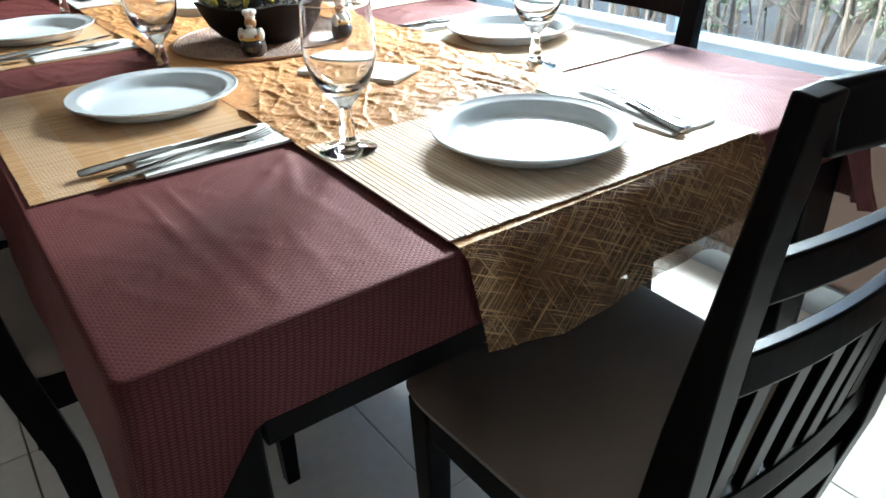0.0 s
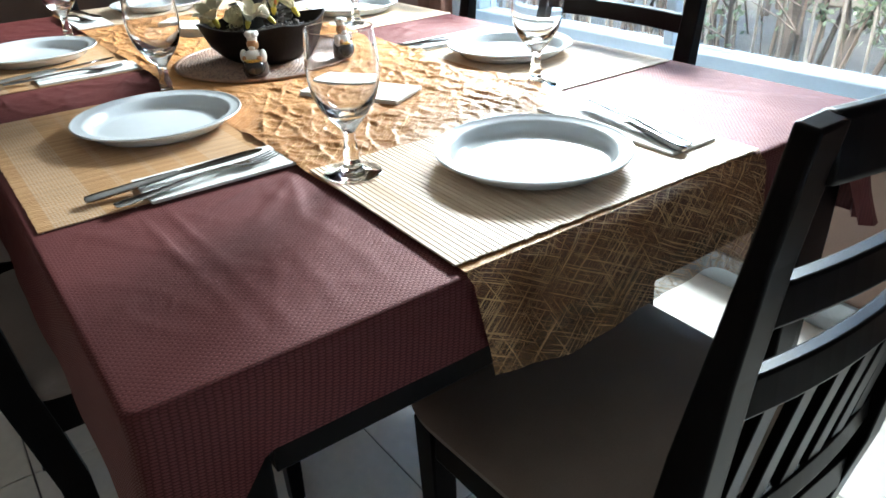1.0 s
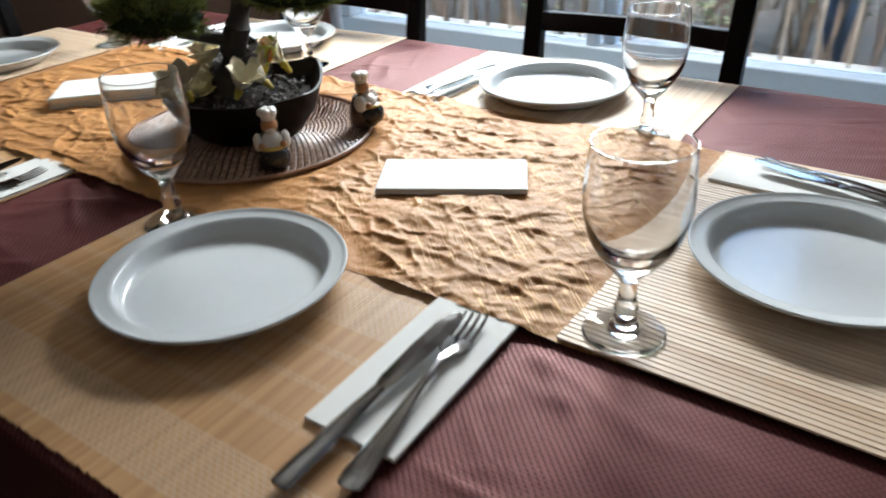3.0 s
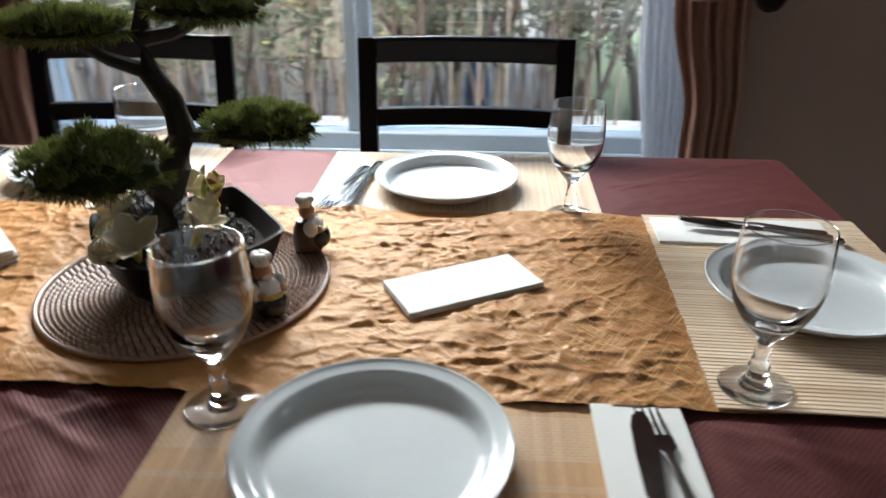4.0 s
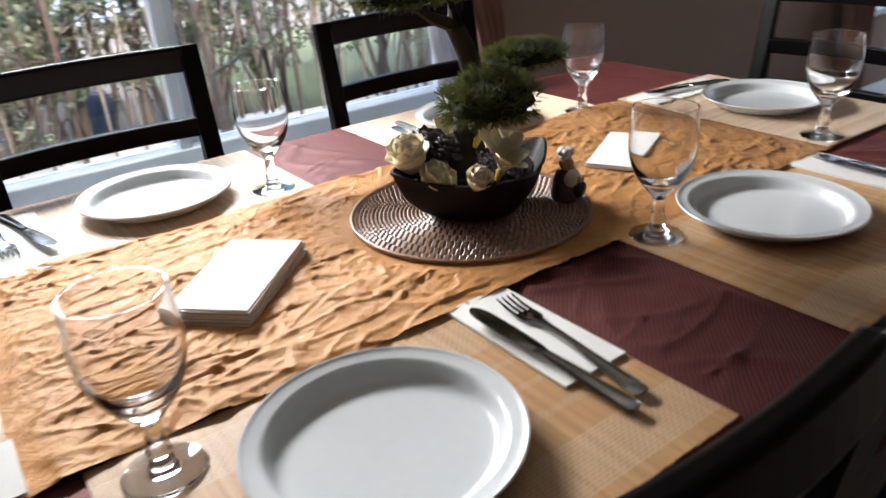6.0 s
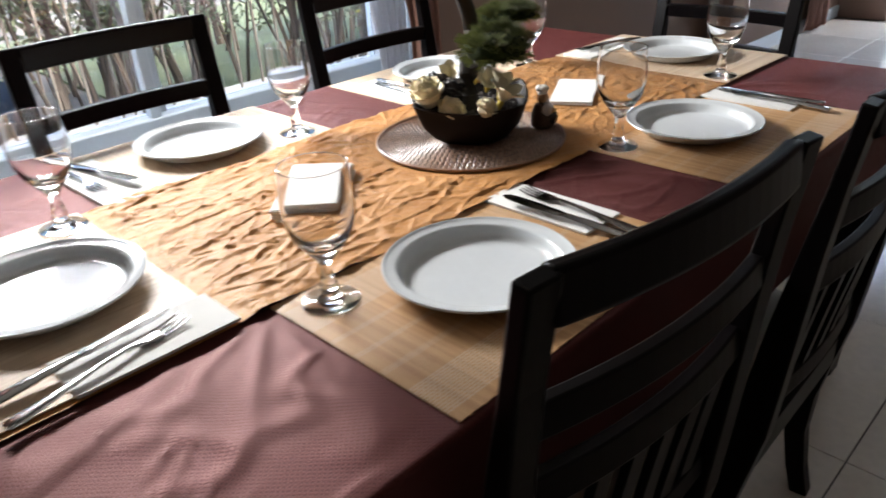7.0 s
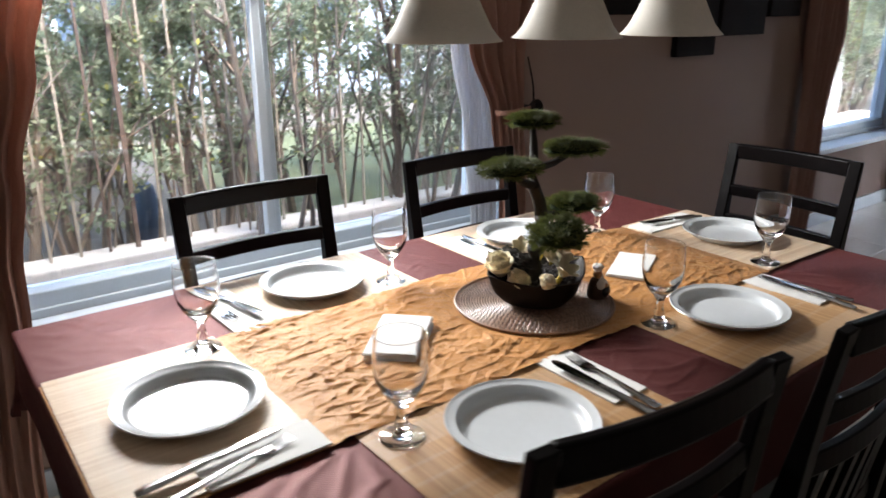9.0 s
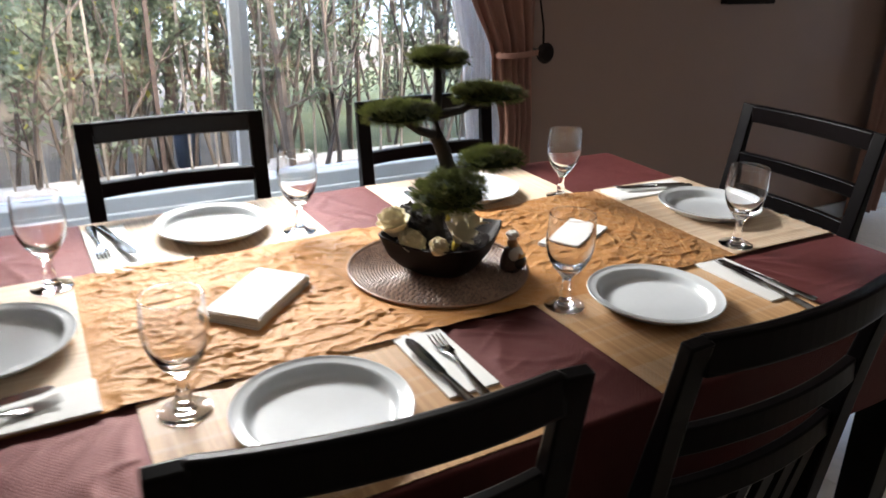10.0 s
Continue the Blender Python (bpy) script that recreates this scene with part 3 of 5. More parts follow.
# ---- pendant lamps ----
lamp = thing("pendant_lamp", "hanging lamp with three white bell-shaped shades over the table", "pendant lamp", pose(0.100, 0.024, 0, 0, 0, -8))
part("canopy", boxed(-0.20, 0.20, -0.045, 0.045, TOP - 0.03, TOP - 0.001, bevel=0.008), BRONZE, lamp)
part("bar", tube(bmesh.new(), ((-0.34, 0, 1.72), (0.34, 0, 1.72)), (0.011, 0.011), 12), BRONZE, lamp)
for x in (-0.15, 0.15):
    part("rod", tube(bmesh.new(), ((x, 0, 1.72), (x, 0, TOP - 0.025)), (0.007, 0.007), 10), BRONZE, lamp)
for x in (-0.280, 0.0, 0.280):
    s = part("shade", lathe(bmesh.new(), ((0.108, 1.286), (0.100, 1.293), (0.088, 1.308), (0.074, 1.336), (0.060, 1.366), (0.045, 1.388), (0.030, 1.400), (0.028, 1.398), (0.042, 1.385), (0.057, 1.363), (0.071, 1.333), (0.085, 1.305), (0.097, 1.290), (0.105, 1.285)), 48, closed=True), SHADE, lamp, "white opal glass shade")
    s.location.x = x
    part("cap", lathe(bmesh.new(), ((0, 1.455), (0.016, 1.453), (0.022, 1.44), (0.034, 1.41), (0.036, 1.396), (0, 1.396)), 20), BRONZE, s)
    part("stem", tube(bmesh.new(), ((0, 0, 1.45), (0, 0, 1.715)), (0.006, 0.006), 10), BRONZE, s)

# ---- the table ----
TX, TY0, TY1, TZ = 0.878, -0.495, 0.520, 0.750     # half length, sides and top of the cloth
YC = (TY0 + TY1) / 2
table = thing("dining_table", "dark espresso wooden dining table under a burgundy cloth", "table", pose(0, YC, 0))
HY = (TY1 - TY0) / 2
part("tabletop", boxed(-TX + 0.006, TX - 0.006, -HY + 0.006, HY - 0.006, 0.715, TZ - 0.003, bevel=0.004), WOOD, table)
for s in (-1, 1):
    part("apron", boxed(-TX + 0.096, TX - 0.096, s * (HY - 0.024) - 0.011, s * (HY - 0.024) + 0.011, 0.625, 0.7145, bevel=0.002), WOOD, table)
    part("apron", boxed(s * (TX - 0.024) - 0.011, s * (TX - 0.024) + 0.011, -HY + 0.096, HY - 0.096, 0.625, 0.7145, bevel=0.002), WOOD, table)
    for u in (-1, 1):
        leg = sweep(bmesh.new(), ((s * (TX - 0.054), u * (HY - 0.054), 0.0), (s * (TX - 0.054), u * (HY - 0.054), 0.55), (s * (TX - 0.054), u * (HY - 0.054), 0.7145)), ((0.028, 0.028), (0.040, 0.040), (0.040, 0.040)), (1, 0, 0))
        part("leg", soften(leg, 0.004), WOOD, table)


def crease(x, y):
    """Soft folds and creases of the cloth on the table top."""
    bare = max(smooth01((abs(x) - 0.545) / 0.03) * smooth01((abs(y - 0.015) - 0.225) / 0.02), smooth01((0.088 - abs(x)) / 0.02))
    a = noise.noise(Vector((x * 2.2, y * 9 + x * 3, 3.1))) * 0.0010
    b = max(0.0, noise.noise(Vector((x * 7 - y * 4, y * 5, 7.7)))) ** 2 * 0.006
    r = abs(noise.noise(Vector((x * 3.0 + 9, y * 16 - x * 8, 1.3))))
    f = 0.0
    for k, turn in enumerate((0.5, -0.4, 1.2)):
        u, v = x * math.cos(turn) - y * math.sin(turn), x * math.sin(turn) + y * math.cos(turn)
        q = Vector((u * 6, v * 13, k * 5.3))
        q += Vector((noise.noise(q * 0.6), noise.noise(q * 0.6 + Vector((3, 3, 3))), 0)) * 0.5
        f += max(0.0, 1 - abs(noise.noise(q)) * 7) * 0.0024 * smooth01(noise.noise(q * 0.45 + Vector((7, 1, 2))) * 3 + 0.35)
    calm = 1 - 0.62 * smooth01((x - 0.46) / 0.12)
    pressed = 0.0
    for y0, lean, x0 in ((-0.392, 0.030, 0.53), (-0.365, 0.024, 0.53), (-0.300, -0.10, 0.70)):
        away = y - y0 - lean * (x - 0.7)
        pressed += 0.0016 * max(0.0, 1 - abs(away) / 0.007) * smooth01((x - x0) / 0.08)
    for px, py, ang, ln in ((0.565, -0.215, -0.75, 0.16), (0.575, -0.225, -0.35, 0.13), (0.560, -0.250, -1.15, 0.14), (-0.565, -0.225, -2.2, 0.20), (-0.580, -0.215, -2.65, 0.22), (-0.555, -0.245, -1.75, 0.16)):
        u, v = (x - px) * math.cos(ang) + (y - py) * math.sin(ang), -(x - px) * math.sin(ang) + (y - py) * math.cos(ang)
        if 0 < u < ln:
            pressed += 0.0027 * max(0.0, 1 - abs(v + 0.02 * u) / (0.010 + 0.06 * u)) ** 1.5 * math.sin(math.pi * (u / ln) ** 0.6)
    return calm * (f + a * 0.8 + b * 0.6 + max(0.0, 0.05 - r) * 0.055 * smooth01(noise.noise(Vector((x * 4, y * 4, 8))) * 3 + 0.5)) * bare + pressed * bare


def cloth_mesh():
    """Top and hanging sides in one sheet: rings of the same count from the middle outwards."""
    bm = bmesh.new()
    side, end, rad = 0.170, 0.066, 0.007
    hx, hy = TX, HY

    def rim(s):
        """Point, outward direction and length of the fall at s along the edge, corners rounded."""
        lx, ly, arc = 2 * (hx - rad), 2 * (hy - rad), rad * math.pi / 2 * 4
        d = s * (2 * lx + 2 * ly + 4 * arc)
        for k, (length, n) in enumerate(((lx, (0, -1)), (ly, (1, 0)), (lx, (0, 1)), (ly, (-1, 0)))):
            t = (-n[1], n[0])
            mid = (n[0] * hx, n[1] * hy)
            if d <= length:
                e = d - length / 2
                droop = max(0.0, 1 - (length / 2 - abs(e)) / 0.075)
                return (mid[0] + t[0] * e, mid[1] + t[1] * e), n, side if n[0] == 0 else end + (side + 0.006 - end) * droop
            d -= length
            if d <= arc:
                a = d / arc * math.pi / 2
                m = (n[0] * math.cos(a) + t[0] * math.sin(a), n[1] * math.cos(a) + t[1] * math.sin(a))
                c = ((hx - rad) * (1 if m[0] > 0 else -1), (hy - rad) * (1 if m[1] > 0 else -1))
                return (c[0] + m[0] * rad, c[1] + m[1] * rad), m, side + 0.006
            d -= arc
        return (-(hx - rad), -hy), (0, -1), side

    n = 640
    edge = [rim(i / n) for i in range(n)]
    rings = []
    for q in [i / 120 for i in range(1, 121)]:
        ring = []
        for (x, y), m, fall in edge:
            px, py = x * q, y * q
            z = TZ + crease(px, py + YC) * min(1, (1 - q) * 20) + 0.0015
            ring.append(bm.verts.new((px, py, z)))
        rings.append(ring)
    for a in (30, 60, 90):
        s, c = math.sin(radians(a)), math.cos(radians(a))
        rings.append([bm.verts.new((x + m[0] * 0.006 * s, y + m[1] * 0.006 * s, TZ + 0.0015 - 0.006 * (1 - c))) for (x, y), m, fall in edge])
    for q in [0.14, 0.3, 0.5, 0.7, 0.85, 0.95, 1.0]:
        ring = []
        for i, ((x, y), m, fall) in enumerate(edge):
            corner = abs(m[0]) > 0.02 and abs(m[1]) > 0.02
            flare = (0.006 + 0.018 * q * q * (1 if corner else 0.5)) * (q ** 0.5)
            fold = 0.007 * q * noise.noise(Vector((x * 7, y * 7, q * 1.2)))
            o = flare + fold + 0.003 + (0.016 * q * q * math.sin(4 * math.atan2(abs(m[1]), abs(m[0])) - 0.6) if corner else 0)
            ring.append(bm.verts.new((x + m[0] * o, y + m[1] * o, TZ - 0.002 - fall * q)))
        rings.append(ring)
    hub = bm.verts.new((0, 0, TZ + 0.0015))
    for i in range(n):
        bm.faces.new((hub, rings[0][i], rings[0][(i + 1) % n]))
    for a, b in zip(rings, rings[1:]):
        for i in range(n):
            bm.faces.new((a[i], b[i], b[(i + 1) % n], a[(i + 1) % n]))
    return bm


lone("tablecloth", cloth_mesh(), BURGUNDY, "burgundy woven tablecloth draped over the dining table", "tablecloth", pose(0, YC, 0))

RY0, RY1 = -0.205, 0.240           # sides of the runner
CLOTH = TZ + 0.0045


def folds(x, y, turn, along, across, width, seed):
    """A net of sharp creases between dished facets: 1 on a crease, falling to 0 beside it."""
    u, v = x * math.cos(turn) - y * math.sin(turn), x * math.sin(turn) + y * math.cos(turn)
    q = Vector((u / along, v / across, seed))
    q += Vector((noise.noise(q * 0.8), noise.noise(q * 0.8 + Vector((4, 4, 4))), 0)) * 0.45
    d = noise.voronoi(q)[0]
    gap = (d[1] - d[0]) / width
    return smooth01(1 - gap) * smooth01(noise.noise(q * 0.5 + Vector((9, 2, 5))) * 1.6 + 0.72), d[0]


LAID = [(0.278, -0.284, 0.126), (-0.338, -0.336, 0.126), (-0.311, 0.370, 0.126), (0.299, 0.352, 0.126), (0.131, -0.225, 0.036), (-0.488, -0.244, 0.036), (0.012, 0.0, 0.166)]


def crinkle(x, y):
    """Crumpled organza: sharp creases at five sizes, flat where something lies on it."""
    lie = smooth01((0.59 - abs(x)) / 0.05)
    for cx, cy, r in LAID:
        lie *= smooth01((math.hypot(x - cx, y - cy) - r) / 0.03)
    for cx, cy, a in ((0.34, 0.012, 0.52), (-0.319, 0.010, 0.777)):
        dx, dy = x - cx, y - cy
        u, v = dx * math.cos(a) + dy * math.sin(a), -dx * math.sin(a) + dy * math.cos(a)
        lie *= 0.2 + 0.8 * smooth01((max(abs(u) / 0.085, abs(v) / 0.042) - 0.85) / 0.5)
    if lie < 1e-4:
        return 0.0
    h = 0.0016 * abs(noise.noise(Vector((x * 11, y * 19, 5.5))))
    for turn, along, across, width, amp, seed in ((-0.15, 0.115, 0.034, 0.26, 0.0023, 1.5), (0.50, 0.080, 0.030, 0.26, 0.0020, 7.5), (-0.70, 0.060, 0.026, 0.28, 0.0014, 3.5), (1.25, 0.055, 0.022, 0.28, 0.0008, 12.5), (0.1, 0.034, 0.013, 0.30, 0.0006, 21.5)):
        ridge, cell = folds(x, y, turn, along, across, width, seed)
        h += amp * ridge + amp * 0.5 * cell
    return h * lie


def runner_edge(x, s):
    return s * 0.006 * noise.noise(Vector((x * 5, s * 3.0, 2.0)))


def runner_top(u, v):
    x = -TX - 0.002 + u * 2 * (TX + 0.002)
    y = RY0 + runner_edge(x, 1) + v * (RY1 - RY0)
    return x, y, CLOTH + crinkle(x, y)


runner = thing("table_runner", "crinkled gold organza runner along the table", "table runner")
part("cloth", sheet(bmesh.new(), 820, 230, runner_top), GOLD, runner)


def runner_end(s, fall):
    def f(u, v):
        y = RY0 + runner_edge(s * TX, 1) + v * (RY1 - RY0)
        d = fall * (1 + 0.10 * noise.noise(Vector((y * 9, s, 4))) + 0.20 * math.sin(math.pi * min(1.0, v / 0.55)) + 0.55 * smooth01((v - 0.68) / 0.3)) * u
        out = 0.002 + 0.010 * smooth01(u / 0.10) + 0.022 * u + 0.010 * u * noise.noise(Vector((y * 16, d * 10, s * 5.0)))
        z = CLOTH - d if u > 0 else CLOTH
        return s * (TX + out) if u > 0 else s * (TX + 0.002), y + 0.015 * u * (0.5 - v), z
    return f


part("hanging_end", sheet(bmesh.new(), 26, 80, runner_end(1, 0.098)), SHADED_SHEER_GOLD, runner, "sheer gold organza end with woven crossing threads")


# ---- place settings: built facing +y, right hand towards +x ----
def mat_mesh(w, d, n):
    bm = bmesh.new()
    step = w / n
    rnd = random.Random(5)
    for i in range(n):
        x, j = -w / 2 + (i + 0.5) * step, rnd.uniform(-0.0008, 0.0008)
        z, h = 0.0006 + rnd.uniform(0, 0.0003), step * 0.485
        p = [(x - h, 0.0006), (x - h * 0.74, 0.0011 + z), (x + h * 0.74, 0.0011 + z), (x + h, 0.0006)]
        a = [bm.verts.new((px, -d / 2 + j, pz + 0.0004)) for px, pz in p]
        b = [bm.verts.new((px, d / 2 + j, pz + 0.0004)) for px, pz in p]
        for k in range(3):
            bm.faces.new((a[k], a[k + 1], b[k + 1], b[k]))
        bm.faces.new(a[::-1])
        bm.faces.new(b)
    return bm


def place_mat(m, w, d, mat, label, count):
    p = thing("placemat", label, "placemat", m, "placemats")
    part("slats", mat_mesh(w, d, count), mat, p, smooth=False)
    for y in (-d / 2 + 0.004, -d / 6, d / 6, d / 2 - 0.004):
        part("thread", boxed(-w / 2, w / 2, y - 0.0006, y + 0.0006, 0.0002, 0.0004), PAPER, p, smooth=False)
    return p


R = 0.1150
plate = thing("dinner_plate", "white glazed dinner plate with a wide rim on a placemat", "plate", group="dinner plates")
part("dish", lathe(bmesh.new(), ((0, 0.0030), (0.082, 0.0031), (0.0880, 0.0038), (0.0912, 0.0062), (0.0936, 0.0110), (0.0960, 0.0162), (0.0982, 0.0184), (0.1010, 0.0191), (0.109, 0.0201), (R - 0.0036, 0.0212), (R - 0.0024, 0.0220), (R - 0.0010, 0.0221), (R, 0.0208), (R - 0.0010, 0.0190), (0.108, 0.0168), (0.1005, 0.0146), (0.0965, 0.0110), (0.0915, 0.0045), (0.084, 0.0010), (0.078, 0.0), (0.072, 0.0), (0.070, 0.0012), (0, 0.0012)), 96), CHINA, plate)

goblet = thing("water_goblet", "clear stemmed water goblet standing empty", "glass", group="water goblets")
part("foot", lathe(bmesh.new(), ((0, 0.0010), (0.018, 0.0008), (0.031, 0.0003), (0.0328, 0.0010), (0.0322, 0.0020), (0.026, 0.0030), (0.0180, 0.0048), (0.0126, 0.0080), (0.0100, 0.0115), (0.0096, 0.0140), (0, 0.0140)), 56), GOBLET, goblet)
part("stem", lathe(bmesh.new(), ((0, 0.0142), (0.0097, 0.0142), (0.0090, 0.018), (0.0096, 0.0215), (0.0100, 0.0240), (0.0088, 0.0280), (0.0074, 0.034), (0.0068, 0.042), (0.0074, 0.0500), (0, 0.0500)), 40), GOBLET, goblet)
part("bowl", lathe(bmesh.new(), ((0, 0.0502), (0.0075, 0.0502), (0.0100, 0.0545), (0.0160, 0.0615), (0.0235, 0.0705), (0.0305, 0.0810), (0.0356, 0.0925), (0.0388, 0.1055), (0.0400, 0.1180), (0.0397, 0.1320), (0.0384, 0.1480), (0.0371, 0.1638), (0.0360, 0.1638), (0.0372, 0.1480), (0.0384, 0.1320), (0.0386, 0.1180), (0.0372, 0.1060), (0.0335, 0.0945), (0.0275, 0.0845), (0.0195, 0.0765), (0.0105, 0.0725), (0, 0.0712)), 56), GOBLET, goblet)


part("foot_edge", lathe(bmesh.new(), [(0.0328 + 0.0009 * math.cos(k * math.tau / 10), 0.0014 + 0.0009 * math.sin(k * math.tau / 10)) for k in range(10)], 56, closed=True), GOBLET, goblet, "rounded foot edge")
part("rim", lathe(bmesh.new(), [(0.0366 + 0.0004 * math.cos(k * math.tau / 10), 0.1642 + 0.0004 * math.sin(k * math.tau / 10)) for k in range(10)], 56, closed=True), GOBLET, goblet, "rounded lip")


def bar(bm, rows, n=10):
    """A smooth flattened bar along y: rows of (y, half width, z, half thickness)."""
    rings = []
    for y, w, z, h in rows:
        rings.append([bm.verts.new((w * math.cos(k * math.tau / n), y, z + h * math.sin(k * math.tau / n))) for k in range(n)])
    for a, b in zip(rings, rings[1:]):
        for k in range(n):
            bm.faces.new((a[k], b[k], b[(k + 1) % n], a[(k + 1) % n]))
    bm.faces.new(rings[0])
    bm.faces.new(rings[-1][::-1])
    return bm


fork = thing("dinner_fork", "stainless steel dinner fork lying on a paper napkin", "fork", group="forks")
part("handle", bar(bmesh.new(), ((-0.100, 0.004, 0.002, 0.0012), (-0.098, 0.0085, 0.002, 0.0015), (-0.085, 0.0098, 0.0022, 0.0016), (-0.05, 0.0070, 0.0035, 0.0015), (0.0, 0.0036, 0.0065, 0.0016), (0.03, 0.0036, 0.0066, 0.0016), (0.042, 0.0058, 0.0052, 0.0012), (0.050, 0.0115, 0.0036, 0.0010), (0.062, 0.0122, 0.0028, 0.0009), (0.066, 0.0120, 0.0028, 0.0009))), STEEL, fork)
for k in (-1.5, -0.5, 0.5, 1.5):
    t = part("tine", bar(bmesh.new(), ((0.0655, 0.0020, 0.0028, 0.0009), (0.080, 0.0018, 0.0030, 0.0009), (0.094, 0.0015, 0.0048, 0.0008), (0.100, 0.0007, 0.0062, 0.0005)), 8), STEEL, fork)
    t.location.x = k * 0.0064
knife = thing("table_knife", "stainless steel table knife lying on a paper napkin", "knife", group="knives")
part("handle", bar(bmesh.new(), ((-0.104, 0.005, 0.0042, 0.002), (-0.102, 0.0078, 0.0042, 0.0035), (-0.09, 0.0085, 0.0042, 0.004), (-0.03, 0.0066, 0.0042, 0.0038), (-0.004, 0.0052, 0.0042, 0.0030), (0.0, 0.0050, 0.0042, 0.0026))), STEEL, knife)
part("blade", bar(bmesh.new(), ((-0.002, 0.0050, 0.0040, 0.0014), (0.01, 0.0080, 0.0036, 0.0010), (0.05, 0.0098, 0.0030, 0.0008), (0.085, 0.0095, 0.0026, 0.0007), (0.098, 0.0070, 0.0024, 0.0005), (0.104, 0.0022, 0.0024, 0.0004)), 4), STEEL, knife, smooth=False)


def napkins(name, piece, w, d, layers, gap, slip, label, m, group):
    """Folded paper, one layer above the other; each layer is a part."""
    top = thing(name, label, "napkin", m, group)
    rnd = random.Random(layers * 7 + int(w * 1000))
    for i in range(layers):
        bm = bmesh.new()
        sag = rnd.uniform(0, 1) * 0.0006
        ww, dd = w + rnd.uniform(-1, 0) * slip * 2, d + rnd.uniform(-1, 0) * slip * 2

        def f(u, v, z=0.0, k=i):
            e = max(abs(u - 0.5), abs(v - 0.5)) * 2
            return (u - 0.5) * ww, (v - 0.5) * dd, z + (sag * e ** 3 - 0.35 * gap * max(0, e - 0.7) * 3.3) * (k == layers - 1) + 0.00025 * noise.noise(Vector((u * 4, v * 7, k)))
        sheet(bm, 6, 10, f)
        low = bmesh.ops.extrude_face_region(bm, geom=bm.faces[:])
        for g in low["geom"]:
            if isinstance(g, bmesh.types.BMVert):
                g.co.z += gap * 0.86
        bmesh.ops.recalc_face_normals(bm, faces=bm.faces[:])
        p = part(piece, bm, PAPER, top)
        p.matrix_local = pose(rnd.uniform(-slip, slip), rnd.uniform(-slip, slip), i * gap + 0.0004, 0, 0, rnd.uniform(-1.2, 1.2) * (slip > 0.0006))
    return top


MATZ = CLOTH - 0.0028
SETTINGS = [  # facing, mat centre, mat turn, plate, goblet, napkin (u, v, length), fork, knife (u, v, degrees), honey
    (0, (0.312, -0.345), 0.5, (0.278, -0.284), (0.131, -0.225), (0.192, 0.054, 0.174), (0.2105, 0.030, 6.7), (0.1865, 0.013, -2), True),
    (0, (-0.318, -0.346), 0.4, (-0.338, -0.336), (-0.488, -0.244), (0.180, 0.058, 0.176), (0.190, 0.018, -4.8), (0.156, 0.012, 2.4), True),
    (90, (0.729, 0.016), -1.5, (0.734, 0.007), (0.620, -0.168), (0.165, 0.020, 0.235), (0.176, 0.003, -11), (0.158, 0.000, -10), False),
    (-90, (-0.730, 0.025), 0.0, (-0.704, 0.018), (-0.615, 0.210), (0.190, 0.062, 0.176), (0.207, 0.010, 12), (0.175, -0.002, 4.3), False),
    (180, (-0.326, 0.372), 1.5, (-0.311, 0.370), (-0.153, 0.292), (0.182, 0.018, 0.240), (0.202, -0.018, 1), (0.169, -0.005, 10), False),
    (180, (0.312, 0.367), 0.0, (0.299, 0.352), (0.486, 0.243), (0.178, 0.030, 0.230), (0.172, 0.045, -10), (0.145, 0.030, -6), False),
]
first = True
for face, (mx, my), turn, pl, gl, nap, fk, kn, honey in SETTINGS:
    end = abs(face) == 90
    z = CLOTH + 0.0008 if end else MATZ
    label = "honey-coloured split bamboo placemat with stitched bands on the cloth" if honey else "pale split bamboo placemat with stitched bands on the cloth"
    m = pose(mx, my, z, 0, 0, face + turn)
    place_mat(m, 0.445, 0.292, BAMBOO_WARM if honey else BAMBOO_PALE, label, 112 if honey else 72 if face == 90 else 130)
    top = z + 0.0022
    spots = ((plate, pose(*pl, top)), (goblet, pose(gl[0], gl[1], top, 0, 0, face)),
             (fork, m @ pose(fk[0], fk[1], 0.0022 + 0.0042, 0, 0, fk[2])), (knife, m @ pose(kn[0], kn[1], 0.0022 + 0.0042, 0, 0, kn[2]) @ pose(0, 0, 0.003, 3, 0, 0)))
    for ob, at in spots:
        if first:
            ob.matrix_world = at
        else:
            copy_thing(ob, at)
    first = False
    napkins("paper_napkin", "fold", 0.080, nap[2], 3, 0.0013, 0.0004, "white folded paper napkin under knife and fork", m @ pose(nap[0], nap[1], 0.0022), "paper napkins")

napkins("napkin_stack", "napkin", 0.172, 0.084, 5, 0.0013, 0.0016, "flat stack of white folded napkins on the gold runner", pose(0.340, 0.010, CLOTH + 0.003, 0, 0, 29), "napkin stacks")
napkins("napkin_stack", "napkin", 0.176, 0.098, 9, 0.0020, 0.0030, "thick stack of white folded napkins on the gold runner", pose(-0.319, 0.010, CLOTH + 0.002, 0, 0, 44.5), "napkin stacks")


# ---- chairs: built facing +y, back towards -y ----
chair = thing("dining_chair", "dark espresso wooden ladder-back chair with a brown upholstered seat", "chair", group="chairs round the table")


def back_y(z):
    """How far back the rear posts lean at height z."""
    if z > 0.44:
        return -0.196 - 0.060 * ((z - 0.44) / 0.5) ** 1.25
    return -0.196 + 0.030 * math.sin(math.pi * (0.44 - z) / 0.44) + 0.008 * (0.44 - z) / 0.44


